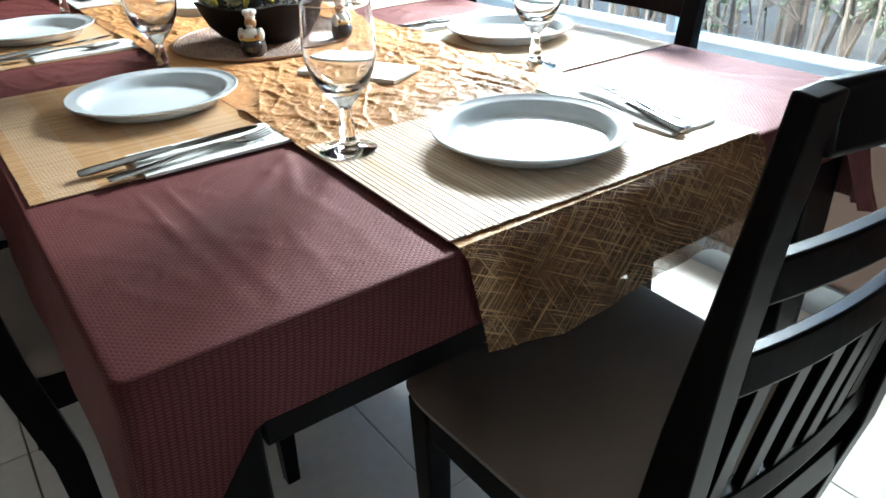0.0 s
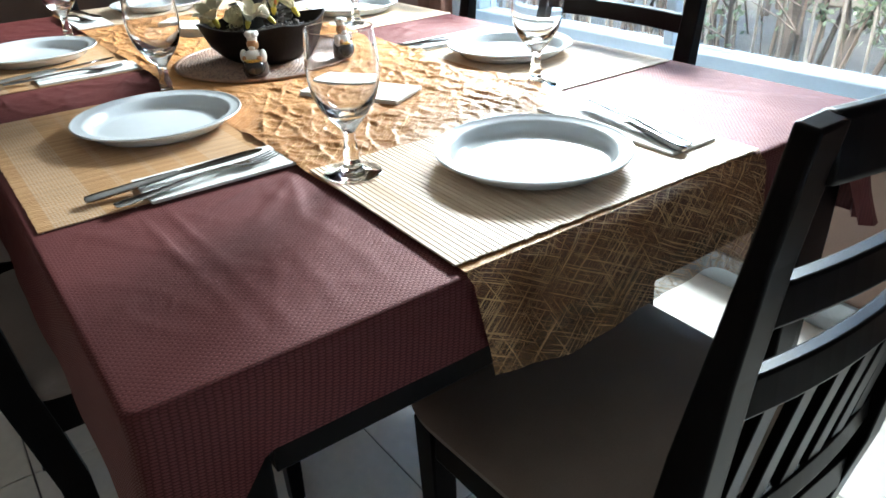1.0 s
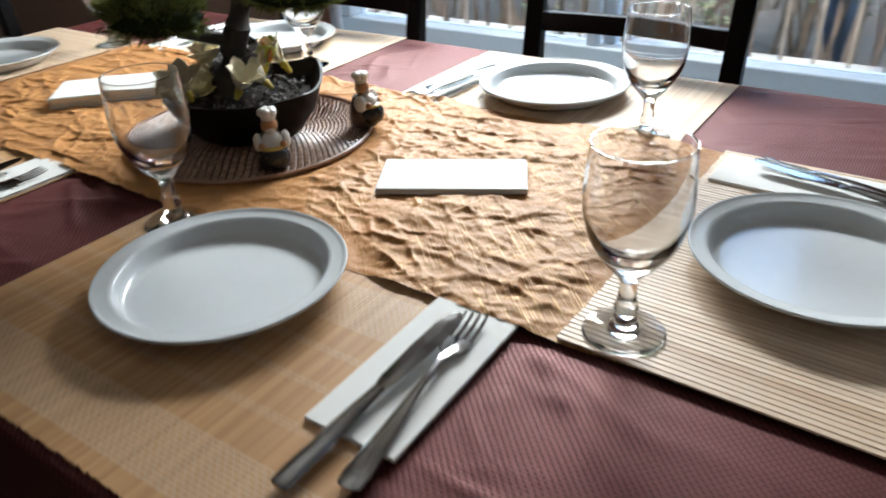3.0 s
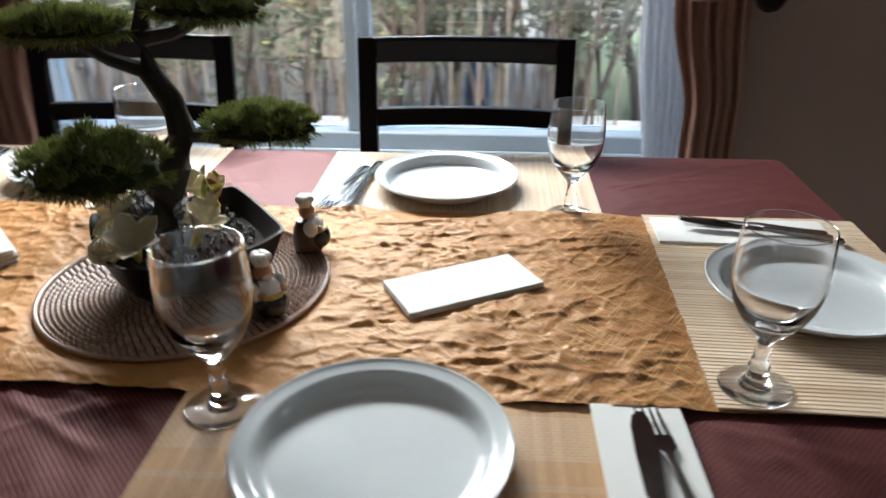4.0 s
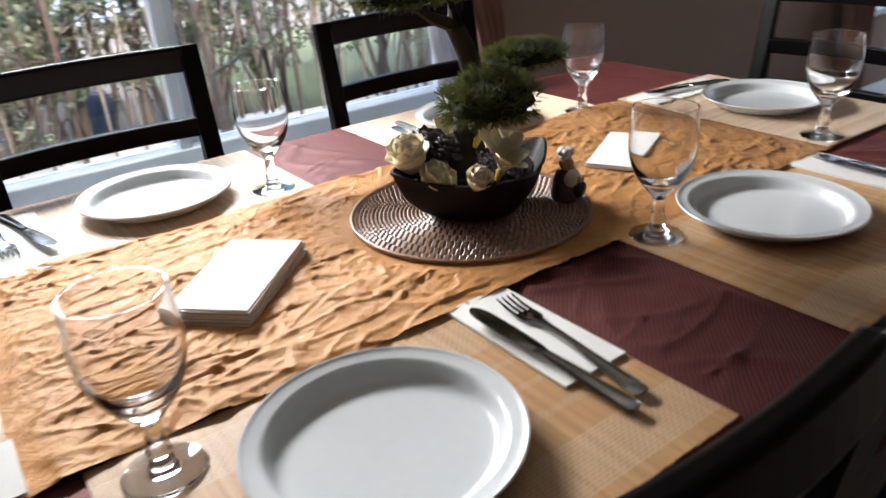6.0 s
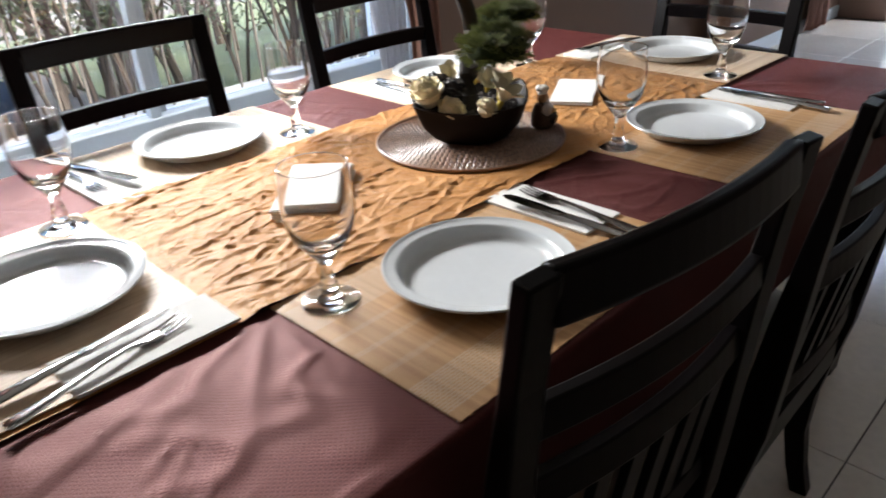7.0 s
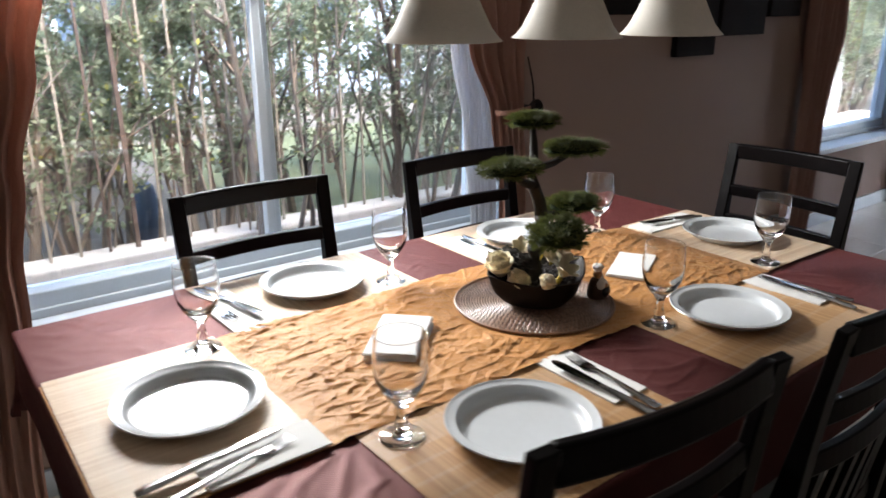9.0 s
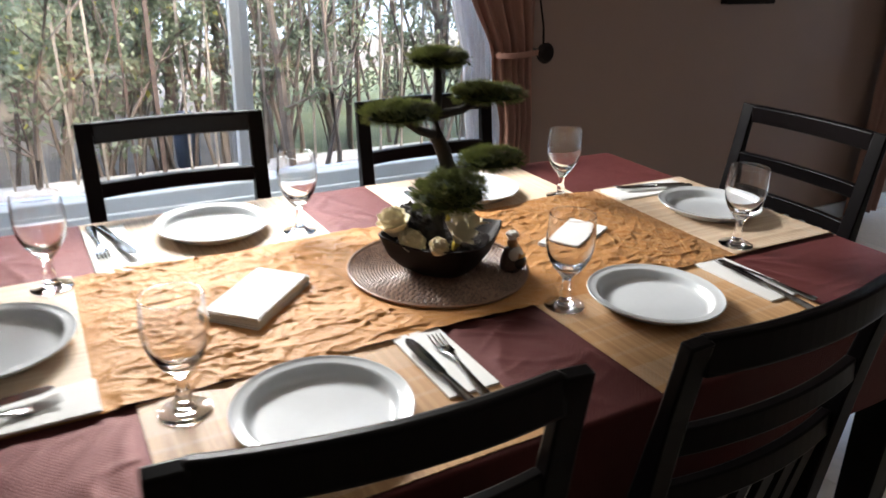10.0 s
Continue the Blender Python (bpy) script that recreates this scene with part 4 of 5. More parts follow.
for s in (-1, 1):
    zs = [0, 0.08, 0.18, 0.28, 0.38, 0.46, 0.54, 0.64, 0.74, 0.84, 0.939]
    pts = [(s * (0.179 + 0.006 * z + 0.052 * max(0.0, 1 - z / 0.44) ** 1.8), back_y(z), z) for z in zs]
    sz = [(0.014 + 0.003 * smooth01(z / 0.4), 0.017 + 0.006 * smooth01(z / 0.4) - 0.014 * smooth01((z - 0.5) / 0.40)) for z in zs]
    part("back_post", soften(sweep(bmesh.new(), pts, sz, (1, 0, 0)), 0.003), WOOD, chair)
    leg = sweep(bmesh.new(), ((s * 0.176, 0.170, 0), (s * 0.180, 0.168, 0.25), (s * 0.182, 0.168, 0.425)), ((0.013, 0.013), (0.018, 0.018), (0.020, 0.020)), (1, 0, 0))
    part("leg", soften(leg, 0.003), WOOD, chair)
    part("side_rail", soften(sweep(bmesh.new(), ((s * 0.184, -0.17, 0.397), (s * 0.186, 0.150, 0.397)), (0.010, 0.028), (1, 0, 0)), 0.002), WOOD, chair)
part("front_rail", boxed(-0.163, 0.163, 0.160, 0.180, 0.369, 0.425, bevel=0.002), WOOD, chair)
part("back_rail", boxed(-0.166, 0.166, -0.205, -0.185, 0.372, 0.425, bevel=0.002), WOOD, chair)


def bow(z, half, thick, depth, reach, round_off=0.003):
    """A rail bowed backwards between the posts."""
    pts = []
    for i in range(17):
        u = -1 + i / 8
        pts.append((u * reach, back_y(z) - depth * (1 - u * u), z))
    return soften(sweep(bmesh.new(), pts, (half, thick), (0, 0.10, 1)), round_off)


part("top_rail", bow(0.9165, 0.0240, 0.0090, 0.019, 0.172, 0.006), WOOD, chair)
part("back_slat", bow(0.794, 0.0175, 0.0080, 0.019, 0.170), WOOD, chair)
part("back_slat", bow(0.700, 0.0190, 0.0080, 0.019, 0.169), WOOD, chair)
part("back_slat", bow(0.505, 0.0160, 0.0095, 0.014, 0.168), WOOD, chair)
for k in range(6):
    x = -0.125 + k * 0.05
    d = 1 - (x / 0.175) ** 2
    part("spindle", soften(sweep(bmesh.new(), ((x, back_y(0.505) - 0.014 * d, 0.519), (x, back_y(0.60) - 0.017 * d, 0.60), (x, back_y(0.700) - 0.019 * d, 0.684)), (0.0125, 0.0055), (1, 0, 0)), 0.0015), WOOD, chair)


def cushion():
    bm = bmesh.new()
    rings = []
    for inset, z in ((0.012, 0.4255), (0.000, 0.432), (-0.004, 0.445), (0.002, 0.458), (0.018, 0.468), (0.05, 0.473), (0.10, 0.476)):
        ring = []
        for i in range(64):
            a = i * math.tau / 64
            c, s = math.cos(a), math.sin(a)
            e = 0.22
            px = math.copysign(abs(c) ** e, c) * (0.206 - inset)
            py = math.copysign(abs(s) ** e, s) * (0.198 - inset)
            ring.append(bm.verts.new((px * (1.0 + 0.03 * (py / 0.2)), py + 0.004, z)))
        rings.append(ring)
    for a, b in zip(rings, rings[1:]):
        for i in range(64):
            bm.faces.new((a[i], a[(i + 1) % 64], b[(i + 1) % 64], b[i]))
    bm.faces.new(rings[-1])
    bm.faces.new(rings[0][::-1])
    return bm


part("seat", cushion(), SEAT, chair, "brown upholstered seat pad")
CHAIRS = ((0.143, -0.374, 1.0), (-0.345, -0.348, -5.3), (0.864, 0.056, 90), (-0.868, 0.066, -90), (-0.325, 0.373, 180), (0.318, 0.373, 180))
for i, (x, y, a) in enumerate(CHAIRS):
    if i:
        copy_thing(chair, pose(x, y, 0, 0, 0, a) @ Matrix.Diagonal((1, 1, 0.993 if a == 90 else 1, 1)))
    else:
        chair.matrix_world = pose(x, y, 0, 0, 0, a)

# ---- centrepiece ----
CX, CY = 0.012, 0.0
TRAY = CLOTH + 0.0012
tray = thing("round_tray_mat", "round woven rattan mat under the bonsai bowl", "table mat", pose(CX, CY, TRAY))
bm = bmesh.new()
for k in range(28):
    r = 0.008 + k * 0.0056
    n = max(8, int(r * math.tau / 0.0095))
    for i in range(n):
        a0 = (i + 0.5 * (k % 2)) * math.tau / n
        w = math.tau / n * 0.52
        tops = []
        for a, h in ((a0 - w, 0.0008), (a0 - w * 0.5, 0.0037), (a0 + w * 0.5, 0.0037), (a0 + w, 0.0008)):
            tops.append([bm.verts.new(((r + o) * math.cos(a), (r + o) * math.sin(a), h * e)) for o, e in ((-0.0026, 0.40), (0, 1.0), (0.0026, 0.40))])
        for p, q in zip(tops, tops[1:]):
            for j in range(2):
                bm.faces.new((p[j], q[j], q[j + 1], p[j + 1]))
part("weave", bm, RATTAN, tray)
part("base", lathe(bmesh.new(), ((0, 0.0012), (0.163, 0.0012), (0.163, 0.0002), (0, 0.0002)), 64), CONE, tray)
bm = bmesh.new()
ring = [(0.1645 * math.cos(i * math.tau / 72), 0.1645 * math.sin(i * math.tau / 72), 0.0030) for i in range(73)]
part("rim", tube(bm, ring, [0.0030] * 73, 8), RATTAN, tray)

BZ = TRAY + 0.0040
bowl = thing("planter_bowl", "black square ceramic bowl with raised corners holding a bonsai", "planter", pose(CX + 0.007, CY + 0.001, BZ, 0, 0, -8) @ Matrix.Diagonal((0.92, 0.92, 1, 1)))


def bowl_mesh():
    bm = bmesh.new()
    n = 96

    def ring(r, z, lift, e):
        out = []
        for i in range(n):
            a = i * math.tau / n
            c, s = math.cos(a), math.sin(a)
            k = (abs(c) ** e + abs(s) ** e) ** (-1 / e)
            corner = max(0.0, (k - 0.72) / 0.28)
            out.append(bm.verts.new((c * r * k, s * r * k, z + lift * corner)))
        return out
    rows = [ring(0.066, 0.0, 0, 1.5), ring(0.070, 0.002, 0, 1.5), ring(0.088, 0.012, 0, 1.42), ring(0.110, 0.032, 0.001, 1.36), ring(0.121, 0.049, 0.005, 1.32),
            ring(0.128, 0.058, 0.012, 1.26), ring(0.1315, 0.0605, 0.0135, 1.25), ring(0.1315, 0.0620, 0.0135, 1.25), ring(0.1270, 0.0625, 0.0135, 1.25), ring(0.1240, 0.0605, 0.0130, 1.25), ring(0.110, 0.047, 0.004, 1.3), ring(0.100, 0.044, 0.0, 1.3)]
    for a, b in zip(rows, rows[1:]):
        for i in range(n):
            bm.faces.new((a[i], a[(i + 1) % n], b[(i + 1) % n], b[i]))
    bm.faces.new(rows[0][::-1])
    return bm, rows[-1]


bm, inner = bowl_mesh()
bm.faces.new(inner)
part("body", bm, BLACK_BOWL, bowl)
bm = bmesh.new()


def soil_top(u, v):
    r, a = 0.104 * v, u * math.tau
    c, s = math.cos(a), math.sin(a)
    k = (abs(c) ** 1.3 + abs(s) ** 1.3) ** (-1 / 1.3)
    x, y = c * r * k, s * r * k
    return x, y, 0.050 + 0.006 * (1 - v) + 0.003 * noise.noise(Vector((x * 90, y * 90, 1))) * (v < 0.99)


part("soil", sheet(bm, 48, 12, soil_top), SOIL, bowl, "dark gravelly soil")

bm = bmesh.new()
rnd = random.Random(17)
for k in range(170):
    a, r = rnd.uniform(0, math.tau), 0.098 * math.sqrt(rnd.random())
    kk = (abs(math.cos(a)) ** 1.3 + abs(math.sin(a)) ** 1.3) ** (-1 / 1.3)
    s = rnd.uniform(0.0022, 0.0052)
    bmesh.ops.create_icosphere(bm, subdivisions=1, radius=s, matrix=Matrix.Translation((math.cos(a) * r * kk, math.sin(a) * r * kk, 0.0545)) @ Euler((k, k * 2, k * 3)).to_matrix().to_4x4() @ Matrix.Diagonal((1, 0.8, 0.65, 1)))
tagged(part("gravel", bm, PEBBLE, bowl, "small dark grey stones", smooth=False), kind="stuff")

# the bonsai: trunk and limbs, then five flat pads of needles
bonsai = thing("bonsai_tree", "small bonsai with a twisted trunk and five flat needle pads", "bonsai", pose(0, 0, 0))
SOILZ = BZ + 0.050
TRUNK = [(0.000, -0.012, SOILZ), (-0.004, -0.012, SOILZ + 0.03), (0.006, -0.006, 0.870), (0.020, 0.000, 0.905), (0.032, 0.006, 0.940), (0.022, 0.008, 0.975), (0.006, 0.006, 1.005), (0.004, 0.006, 1.045), (0.012, 0.016, 1.085), (0.020, 0.026, 1.118)]
bm = tube(bmesh.new(), TRUNK, [0.020, 0.0175, 0.0165, 0.0170, 0.0160, 0.0140, 0.0125, 0.0095, 0.0065, 0.0045], 18)
for v in bm.verts:
    v.co += Vector((noise.noise(v.co * 60), noise.noise(v.co * 60 + Vector((9, 0, 0))), 0)) * 0.0042
part("trunk", bm, BARK, bonsai)
PADS = [  # centre, half sizes, turn, where its limb leaves the trunk
    ((0.015, 0.024, 1.133), (0.050, 0.042, 0.018), 10, (0.012, 0.016, 1.085)),
    ((0.086, -0.020, 1.077), (0.062, 0.044, 0.020), -24, (0.005, 0.006, 1.040)),
    ((-0.070, -0.008, 1.054), (0.064, 0.046, 0.021), 12, (0.006, 0.006, 1.005)),
    ((0.122, 0.004, 0.952), (0.060, 0.044, 0.022), -8, (0.032, 0.006, 0.938)),
    ((-0.018, -0.091, 0.936), (0.062, 0.052, 0.042), 20, (0.010, -0.004, 0.885)),
]
rnd = random.Random(11)
for (px, py, pz), (a, b, c), turn, root in PADS:
    mid = ((px + root[0]) / 2, (py + root[1]) / 2, (pz + root[2]) / 2 - 0.010)
    bm = tube(bmesh.new(), (root, mid, (px, py, pz - c * 0.5)), (0.0090, 0.0075, 0.005), 8)
    for k in range(5):
        g = k * 1.257 + 0.4
        tip = (px + a * 0.6 * math.cos(g), py + b * 0.6 * math.sin(g), pz - c * 0.3)
        tube(bm, ((px, py, pz - c * 0.55), ((px + tip[0]) / 2, (py + tip[1]) / 2, pz - c * 0.6), tip), (0.003, 0.0024, 0.0016), 5)
    part("limb", bm, BARK, bonsai)
    turnm = Matrix.Rotation(radians(turn), 3, "Z")
    bm = bmesh.new()

    def spot(t, up):
        r = math.sqrt(t)
        g = rnd.uniform(0, math.tau)
        edge = 1 + 0.22 * noise.noise(Vector((math.cos(g) * 2.2, math.sin(g) * 2.2, px * 40)))
        x, y = a * r * edge * math.cos(g), b * r * edge * math.sin(g)
        dome = math.sqrt(max(0.0, 1 - t * 0.92))
        z = c * dome * (0.75 + 0.5 * noise.noise(Vector((x * 60, y * 60, pz * 9)))) * up - (c * 0.25)
        return Vector((x, y, z)), Vector((x / a * 0.8, y / b * 0.8, 0.9 if up > 0 else -0.35)).normalized()
    tufts = 640 if c < 0.03 else 760
    for k in range(tufts):
        p, out = spot(rnd.random(), 1.0 if k % 4 else -0.45 * rnd.random())
        p = turnm @ p
        out = turnm @ out
        for q in range(7):
            d = (out + Vector((rnd.gauss(0, 0.5), rnd.gauss(0, 0.5), rnd.gauss(0, 0.35)))).normalized()
            ln = rnd.uniform(0.008, 0.015)
            w = d.orthogonal().normalized() * 0.00075
            base = Vector((px, py, pz)) + p
            vs = [bm.verts.new(v) for v in (base - w, base + w, base + d * ln + w * 0.3, base + d * ln - w * 0.3)]
            bm.faces.new(vs)
    pad = part("needle_pad", bm, NEEDLE, bonsai, "green needle pad", smooth=False)
    # blob added to keep the pad opaque, dark like the shade inside it
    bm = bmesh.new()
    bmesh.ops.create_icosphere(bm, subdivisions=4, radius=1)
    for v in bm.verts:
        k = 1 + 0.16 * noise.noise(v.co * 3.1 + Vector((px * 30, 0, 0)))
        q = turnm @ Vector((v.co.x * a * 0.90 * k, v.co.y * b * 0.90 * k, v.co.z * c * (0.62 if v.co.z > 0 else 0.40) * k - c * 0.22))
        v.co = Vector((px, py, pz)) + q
    part("shade_core", bm, NEEDLE_CORE, pad)


def petal(ln, w, curl):
    def f(u, v):
        y = u * ln
        half = w * (math.sin(math.pi * min(1, u * 0.93 + 0.07)) ** 0.7) * (0.55 + 0.45 * u)
        x = (v - 0.5) * 2 * half
        return x, y, curl * math.sin(u * 2.2) - 0.25 * half * (1 - (2 * v - 1) ** 2) + 0.002
    return f


def flower(name, m, size, mats, lift, n, label):
    f = thing(name, label, "flower", m, "flowers in the bowl")
    for k in range(n):
        p = part("petal", sheet(bmesh.new(), 8, 6, petal(size, size * 0.36, size * 0.28)), mats[k % len(mats)], f)
        p.matrix_local = Matrix.Rotation(k * math.tau / n + 0.2, 4, "Z") @ Matrix.Rotation(radians(lift + 6 * (k % 2)), 4, "X")
        mod = p.modifiers.new("thickness", "SOLIDIFY")
        mod.thickness = 0.0008
    part("heart", lathe(bmesh.new(), ((0, -size * 0.35), (size * 0.07, -size * 0.30), (size * 0.13, 0), (size * 0.10, size * 0.12), (0, size * 0.16)), 12), PETAL_HEART, f, "yellow heart")
    return f


S = SOILZ
flower("white_flower", pose(0.000, -0.082, S + 0.026, 26, -4, 30), 0.044, (PETAL,), 28, 5, "ivory artificial flower with a yellow heart in the bowl")
flower("white_flower", pose(0.048, -0.040, S + 0.024, 26, 14, 70), 0.042, (PETAL,), 34, 5, "ivory artificial flower with a yellow heart in the bowl")
flower("lime_flower", pose(0.042, 0.014, S + 0.040, 8, 22, 10), 0.042, (PETAL_GREEN, PETAL, PETAL, PETAL_ORANGE), 56, 7, "lime and ivory artificial flower standing in the bowl")
flower("white_flower", pose(0.030, 0.060, S + 0.030, -30, 14, 150), 0.044, (PETAL,), 44, 5, "ivory artificial flower with upright petals in the bowl")
flower("white_flower", pose(0.058, -0.002, S + 0.026, 0, 40, 240), 0.038, (PETAL,), 30, 5, "ivory artificial flower leaning over the bowl")


def rose(m, r, label):
    """A full artificial bloom: rings of cupped petals, closed in the middle, open outside."""
    f = thing("ivory_rose", label, "flower", m, "flowers in the bowl")
    for ring, (n, lift, ln) in enumerate(((3, 86, 0.95), (5, 76, 1.0), (6, 64, 1.0), (7, 46, 0.95), (6, 22, 0.75))):
        for k in range(n):
            p = part("petal", sheet(bmesh.new(), 7, 6, petal(r * ln, r * 0.62, r * (0.30 if ring < 3 else 0.12))), PETAL, f)
            p.matrix_local = Matrix.Rotation(k * math.tau / n + ring * 0.5, 4, "Z") @ Matrix.Translation((0, r * 0.06 * ring, 0)) @ Matrix.Rotation(radians(lift), 4, "X")
            p.modifiers.new("thickness", "SOLIDIFY").thickness = 0.0008
    part("heart", lathe(bmesh.new(), ((0, -r * 0.5), (r * 0.3, -r * 0.40), (r * 0.60, 0), (r * 0.58, r * 0.35), (r * 0.36, r * 0.70), (0, r * 0.82)), 16), PETAL, f)
    return f


rose(pose(-0.068, 0.018, S + 0.034, -4, -14, 20), 0.036, "full ivory artificial rose leaning on the bowl's rim")
rose(pose(-0.056, -0.014, S + 0.006, 24, -26, 70), 0.032, "small ivory artificial rose lying in the bowl")
rose(pose(-0.034, -0.078, S + 0.020, 30, 0, 10), 0.022, "small ivory artificial rose lying in the bowl")
for x, y, r in ((-0.030, 0.044, 0.034), (-0.020, 0.012, 0.030)):
    cone = thing("pine_cone", "dark brown open pine cone lying in the bowl", "pine cone", pose(x, y, S + r * 0.7, 24, 15, 30), "pine cones")
    part("core", lathe(bmesh.new(), ((0, -r), (r * 0.5, -r * 0.7), (r * 0.55, 0), (r * 0.3, r * 0.9), (0, r * 1.2)), 12), CONE, cone)
    bm = bmesh.new()
    for k in range(56):
        g, h = k * 2.4, -0.9 + k / 56 * 1.9
        rr = r * (1.0 - 0.28 * (h + 0.4) ** 2)
        d = Vector((math.cos(g), math.sin(g), 0.25))
        t = Vector((-math.sin(g), math.cos(g), 0))
        o = Vector((0, 0, h * r))
        w = r * 0.27
        vs = [bm.verts.new(o + d * (rr * 0.4) - t * w * 0.5), bm.verts.new(o + d * (rr * 0.4) + t * w * 0.5), bm.verts.new(o + d * rr + t * w), bm.verts.new(o + d * rr * 1.1 + Vector((0, 0, 0.003))), bm.verts.new(o + d * rr - t * w)]
        bm.faces.new(vs)
    sc = part("husk", bm, CONE, cone, smooth=False)
    sc.modifiers.new("thickness", "SOLIDIFY").thickness = 0.0014


# ---- two figurine shakers ----
def figurine(m, label):
    """A plump figure in a tall white hat behind a round pot, one plain mesh."""
    bm = bmesh.new()

    def blob(x, y, z, rx, ry, rz, mat):
        made = bmesh.ops.create_uvsphere(bm, u_segments=18, v_segments=12, radius=1, matrix=Matrix.Translation((x, y, z)) @ Matrix.Diagonal((rx, ry, rz, 1)))["verts"]
        for f in {f for v in made for f in v.link_faces}:
            f.material_index = mat
    lathe(bm, ((0, 0), (0.015, 0), (0.018, 0.003), (0.0185, 0.012), (0.016, 0.026), (0.012, 0.036), (0, 0.040)), 20, 4)
    blob(0, 0.0045, 0.0240, 0.0150, 0.0140, 0.0160, 0)
    blob(0, 0.010, 0.0145, 0.0170, 0.0150, 0.0140, 1)
    blob(0, 0.010, 0.0255, 0.0140, 0.0120, 0.0035, 3)
    blob(0, 0, 0.0460, 0.0088, 0.0088, 0.0095, 2)
    blob(0, 0.0065, 0.0420, 0.0050, 0.0036, 0.0040, 0)
    for s in (-1, 1):
        blob(s * 0.0145, 0.004, 0.0300, 0.0052, 0.0080, 0.0100, 0)
        blob(s * 0.0110, 0.013, 0.0285, 0.0040, 0.0040, 0.0036, 2)
    blob(0, -0.001, 0.0545, 0.0078, 0.0078, 0.0050, 0)
    for k in range(5):
        blob(0.0052 * math.cos(k * 1.257), 0.0052 * math.sin(k * 1.257) - 0.001, 0.0605, 0.0056, 0.0056, 0.0048, 0)
    return lone("figurine_shaker", bm, [GLAZE_WHITE, GLAZE_DARK, GLAZE_TAN, GLAZE_YELLOW, GLAZE_BROWN], label, "figurine", m, "figurine shakers")


figurine(pose(0.128, -0.070, TRAY + 0.0042, 0, 0, -130) @ Matrix.Scale(1.14, 4), "small painted figurine shaker in a white hat with a black pot")
figurine(pose(0.136, 0.096, TRAY + 0.0042, 0, 0, -80) @ Matrix.Scale(1.14, 4), "small painted figurine shaker in a white hat beside the bowl")

# ---- outside ----
ground = lone("ground", boxed(-120, 120, OUT + 0.002, 200, -0.45, -0.15), EARTH, "bare dry garden soil outside the window", "ground", kind="structure", smooth=False)
lone("ground", boxed(-120, 120, -120, SOUTH - 0.2, -0.45, -0.15), EARTH, "dry ground around the house", "ground", kind="structure", smooth=False)
for x0, x1 in ((-120, WEST - 0.2), (EAST + 0.2, 120)):
    lone("ground", boxed(x0, x1, SOUTH - 0.198, OUT, -0.45, -0.15), KERB, "pale paved terrace beside the house", "ground", kind="structure", smooth=False)
lone("lawn_strip", boxed(1.0, 9.0, 3.4, 7.5, -0.1498, -0.13), LAWN, "strip of green lawn behind the hedge", "lawn", kind="structure", smooth=False)
lone("kerb", boxed(-9, 9, 3.05, 3.27, -0.149, 0.06, bevel=0.02), KERB, "pale concrete kerb along the fence", "kerb", kind="structure")
fence = thing("iron_fence", "thin upright iron bars of a garden fence behind the hedge", "fence", pose(0, 3.16, 0.06))
rnd = random.Random(21)
for i in range(96):
    x = -7.2 + i * 0.15
    thick = 0.012 if i % 12 == 0 else 0.0065
    b = part("bar", boxed(-thick, thick, -thick, thick, 0.0, 1.75 if i % 12 else 1.95), RUST if i % 12 == 0 or i % 9 == 2 else TAN_IRON, fence, smooth=False)
    b.location = (x, 0, 0)
for z in (1.66,):
    part("rail", boxed(-7.3, 7.3, -0.012, 0.012, z, z + 0.03), STEM, fence, smooth=False)


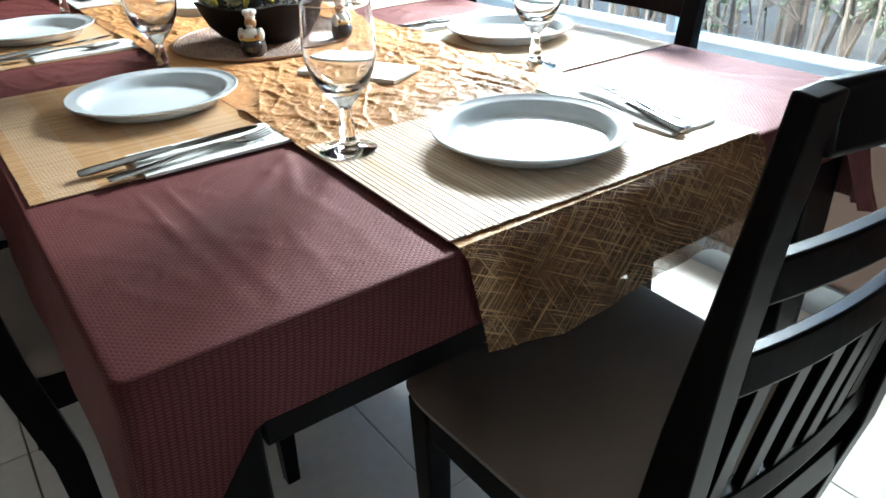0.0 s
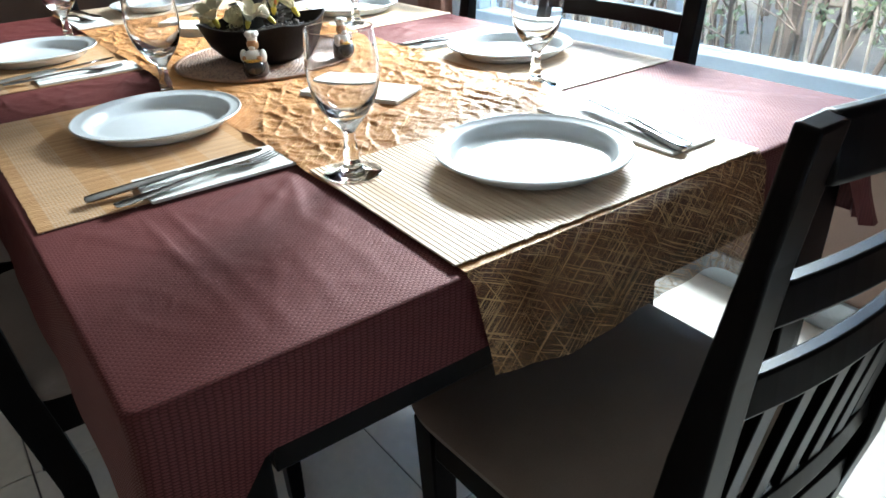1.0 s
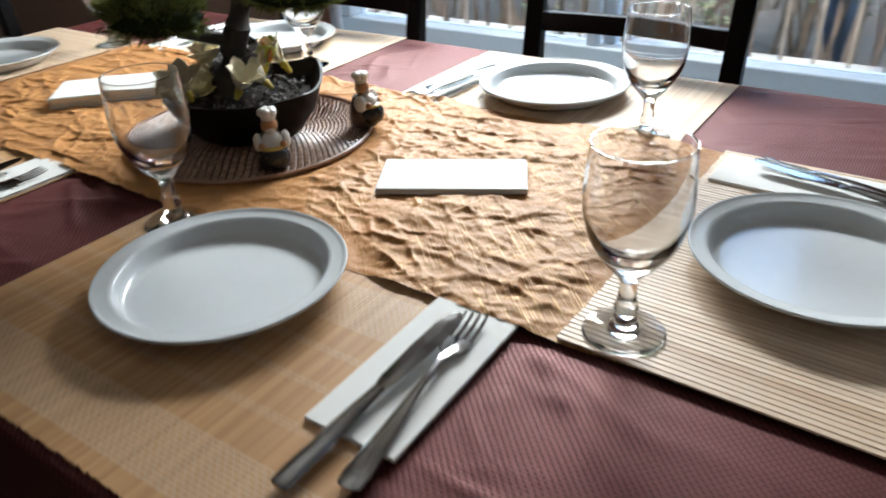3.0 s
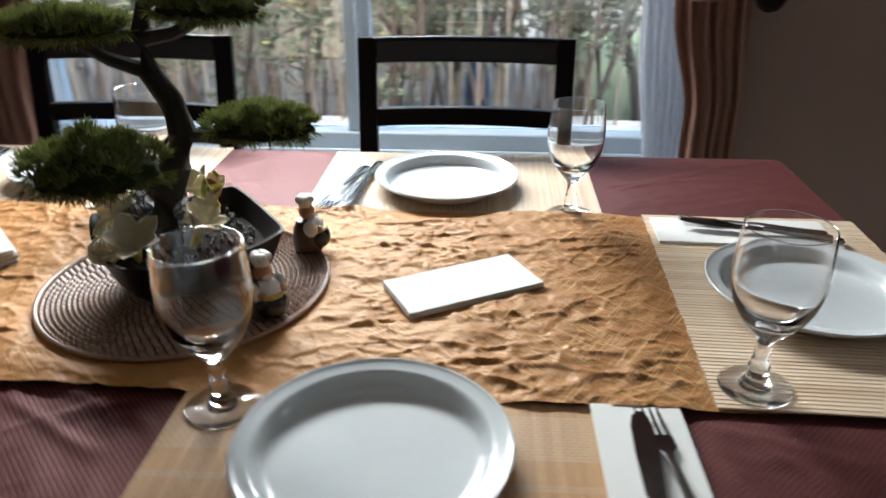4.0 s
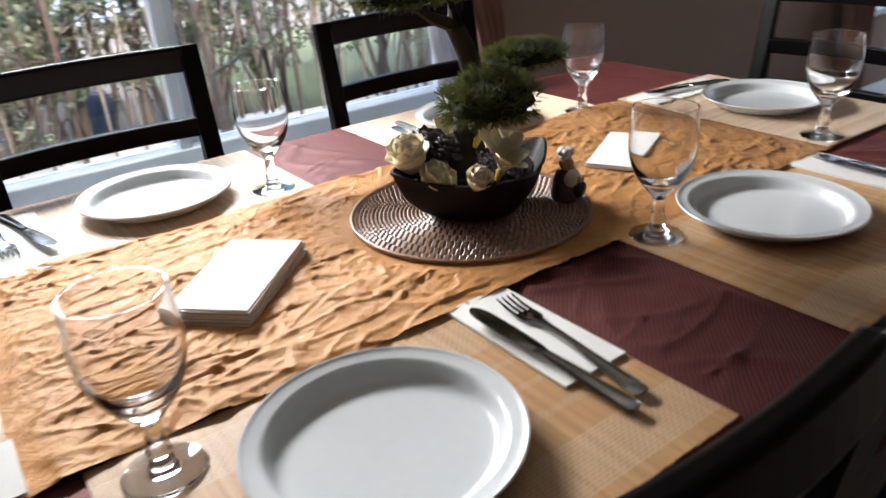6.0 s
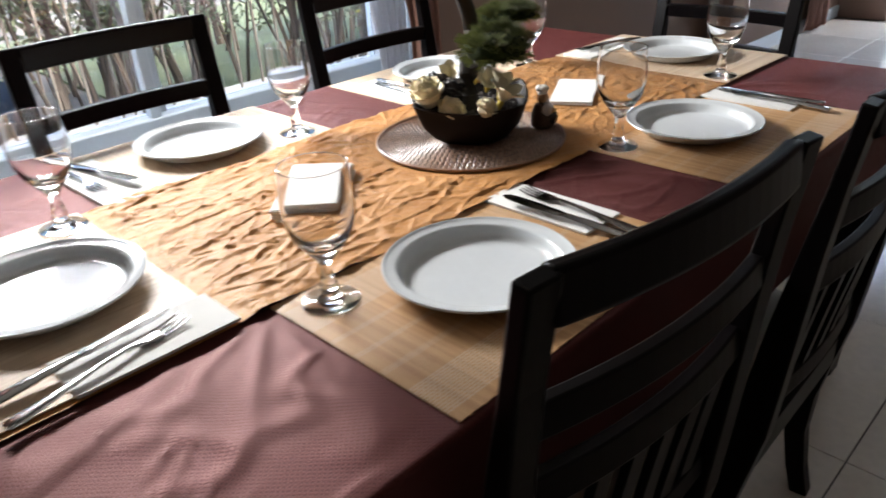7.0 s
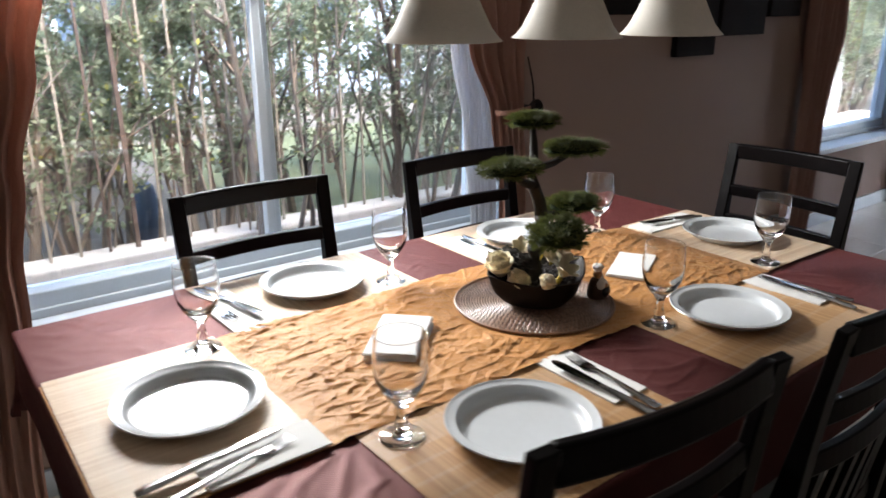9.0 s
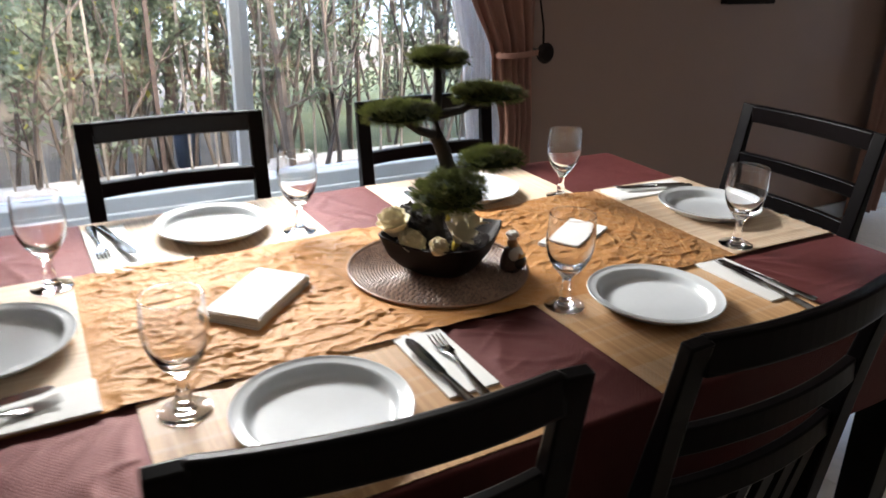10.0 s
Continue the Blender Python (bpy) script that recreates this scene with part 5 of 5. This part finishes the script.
def shrub(name, seed, height, stems, leaves, spread, yellow):
    """A many-stemmed shrub: bare stems below, small leaves above."""
    rnd = random.Random(seed)
    top = thing(name, "tall straggly garden shrub with bare stems and small leaves", "shrub", group="hedge shrubs")
    bm, tips = bmesh.new(), []
    for s in range(stems):
        a = rnd.uniform(0, math.tau)
        p = Vector((rnd.gauss(0, spread * 0.35), rnd.gauss(0, spread * 0.22), 0))
        d = Vector((math.cos(a) * 0.16, math.sin(a) * 0.12, 1)).normalized()
        pts, h = [p.copy()], height * rnd.uniform(0.7, 1.05)
        n = 7
        for i in range(n):
            d = (d + Vector((rnd.gauss(0, 0.11), rnd.gauss(0, 0.09), 0.05))).normalized()
            p = p + d * (h / n)
            pts.append(p.copy())
        r0 = rnd.uniform(0.026, 0.040) if s == 0 else rnd.uniform(0.007, 0.020)
        tube(bm, pts, [r0 * (1 - 0.8 * i / n) for i in range(n + 1)], 6)
        for i in range(2, n + 1):
            for q in range(2):
                g = rnd.uniform(0, math.tau)
                e = Vector((math.cos(g), math.sin(g) * 0.8, rnd.uniform(0.3, 1.1))).normalized()
                keep = rnd.random() < 0.75
                ln = rnd.uniform(0.14, 0.42)
                m1 = pts[i] + e * ln * 0.5 + Vector((0, 0, 0.02))
                m2 = pts[i] + e * ln + Vector((rnd.gauss(0, 0.03), 0, 0.04))
                tube(bm, (pts[i], m1, m2), (r0 * 0.34, r0 * 0.24, r0 * 0.1), 4)
                if keep:
                    tips += [(pts[i], m1, 0.2 if i < 4 else 0.6), (m1, m2, 0.4 if i < 4 else 1.0)]
    part("stems", bm, STEM, top)
    for mat, count, label in ((LEAF, leaves, "small green leaves"), (LEAF_YELLOW, yellow, "yellowing leaves")):
        bm = bmesh.new()
        made = 0
        while made < count:
            a, b, w = rnd.choice(tips)
            if rnd.random() > w:
                continue
            p = a.lerp(b, rnd.random()) + Vector((rnd.gauss(0, 0.03), rnd.gauss(0, 0.03), rnd.gauss(0, 0.03)))
            d = Vector((rnd.gauss(0, 1), rnd.gauss(0, 1), rnd.gauss(-0.2, 0.7))).normalized()
            t = d.cross(Vector((rnd.gauss(0, 1), rnd.gauss(0, 1), rnd.gauss(0, 1)))).normalized()
            ln = rnd.uniform(0.026, 0.055)
            vs = [bm.verts.new(v) for v in (p, p + d * ln * 0.5 + t * ln * 0.27, p + d * ln, p + d * ln * 0.5 - t * ln * 0.27)]
            bm.faces.new(vs)
            made += 1
        part("leaves", bm, mat, top, label, smooth=False)
    return top


kinds = [shrub("garden_shrub", 1, 2.5, 7, 4300, 0.5, 30), shrub("garden_shrub", 2, 2.2, 7, 3900, 0.6, 60), shrub("garden_shrub", 3, 2.7, 6, 4500, 0.5, 40), shrub("garden_shrub", 4, 1.7, 8, 3800, 0.6, 80)]
rnd = random.Random(8)
spots = []
for i in range(30):
    spots.append((-4.4 + i * 0.34 + rnd.uniform(-0.12, 0.12), 3.72 + rnd.uniform(-0.75, 0.5), rnd.uniform(0, 360)))
for i in range(12):
    spots.append((6.0 + i * 0.55 + rnd.uniform(-0.2, 0.2), 3.9 + rnd.uniform(-0.6, 0.8), rnd.uniform(0, 360)))
for i in range(12):
    spots.append((7.4 + i * 0.5 + rnd.uniform(-0.2, 0.2), 3.3 + i * 0.12 + rnd.uniform(-0.3, 0.5), rnd.uniform(0, 360)))
for i in range(16):
    spots.append((-5.0 + i * 0.75 + rnd.uniform(-0.2, 0.2), 4.9 + rnd.uniform(-0.5, 0.6), rnd.uniform(0, 360)))
for i, (x, y, a) in enumerate(spots):
    m = pose(x, y, -0.15, 0, 0, a)
    if i < 4:
        kinds[i].matrix_world = m
    else:
        copy_thing(kinds[(i * 7 + i // 4) % 4], m)

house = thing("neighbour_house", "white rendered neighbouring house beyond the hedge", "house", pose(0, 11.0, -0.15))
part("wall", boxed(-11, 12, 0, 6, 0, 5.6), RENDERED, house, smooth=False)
bm = bmesh.new()
vs = [bm.verts.new(v) for v in ((-11.6, -0.6, 5.5), (12.6, -0.6, 5.5), (12.6, 6.6, 5.5), (-11.6, 6.6, 5.5), (-8, 3, 7.6), (9, 3, 7.6))]
for f in ((0, 1, 5, 4), (1, 2, 5), (2, 3, 4, 5), (3, 0, 4), (0, 3, 2, 1)):
    bm.faces.new([vs[i] for i in f])
part("roof", bm, ROOF, house, smooth=False)
for x in (-9, -5.4, -1.8, 1.8, 5.4, 9):
    for z in (0.9, 3.4):
        w = part("window", boxed(x - 0.7, x + 0.7, -0.04, -0.002, z, z + 1.4), FRAME, house, smooth=False)
        part("pane", boxed(x - 0.62, x + 0.62, -0.05, -0.0405, z + 0.08, z + 1.32), FAR_GLASS, w, smooth=False)
lone("water_barrel", lathe(bmesh.new(), ((0, 0), (0.065, 0), (0.078, 0.02), (0.08, 0.12), (0.083, 0.13), (0.083, 0.25), (0.08, 0.26), (0.07, 0.35), (0.05, 0.38), (0, 0.38)), 32), BLUE, "blue plastic water barrel standing behind the fence", "barrel", pose(0.28, 4.0, -0.15))
lone("garden_wall", boxed(-3.2, 0.4, 5.9, 6.05, -0.149, 1.0, bevel=0.02), YELLOW_WALL, "low ochre garden wall behind the hedge", "garden wall", kind="structure")

# ---- floor tiles ----
one = mesh_of("floor_tile", boxed(-0.2985, 0.2985, -0.2985, 0.2985, -0.0055, 0.0, bevel=0.002), TILE)
ix, iy = int((EAST - WEST) / 0.6), int((OUT - SOUTH) / 0.6)
for i in range(ix + 1):
    for j in range(iy):
        t = new("floor_tile", one)
        t.parent = floor
        t.location = (WEST + 0.02 + i * 0.6, SOUTH + 0.30 + j * 0.6, 0)
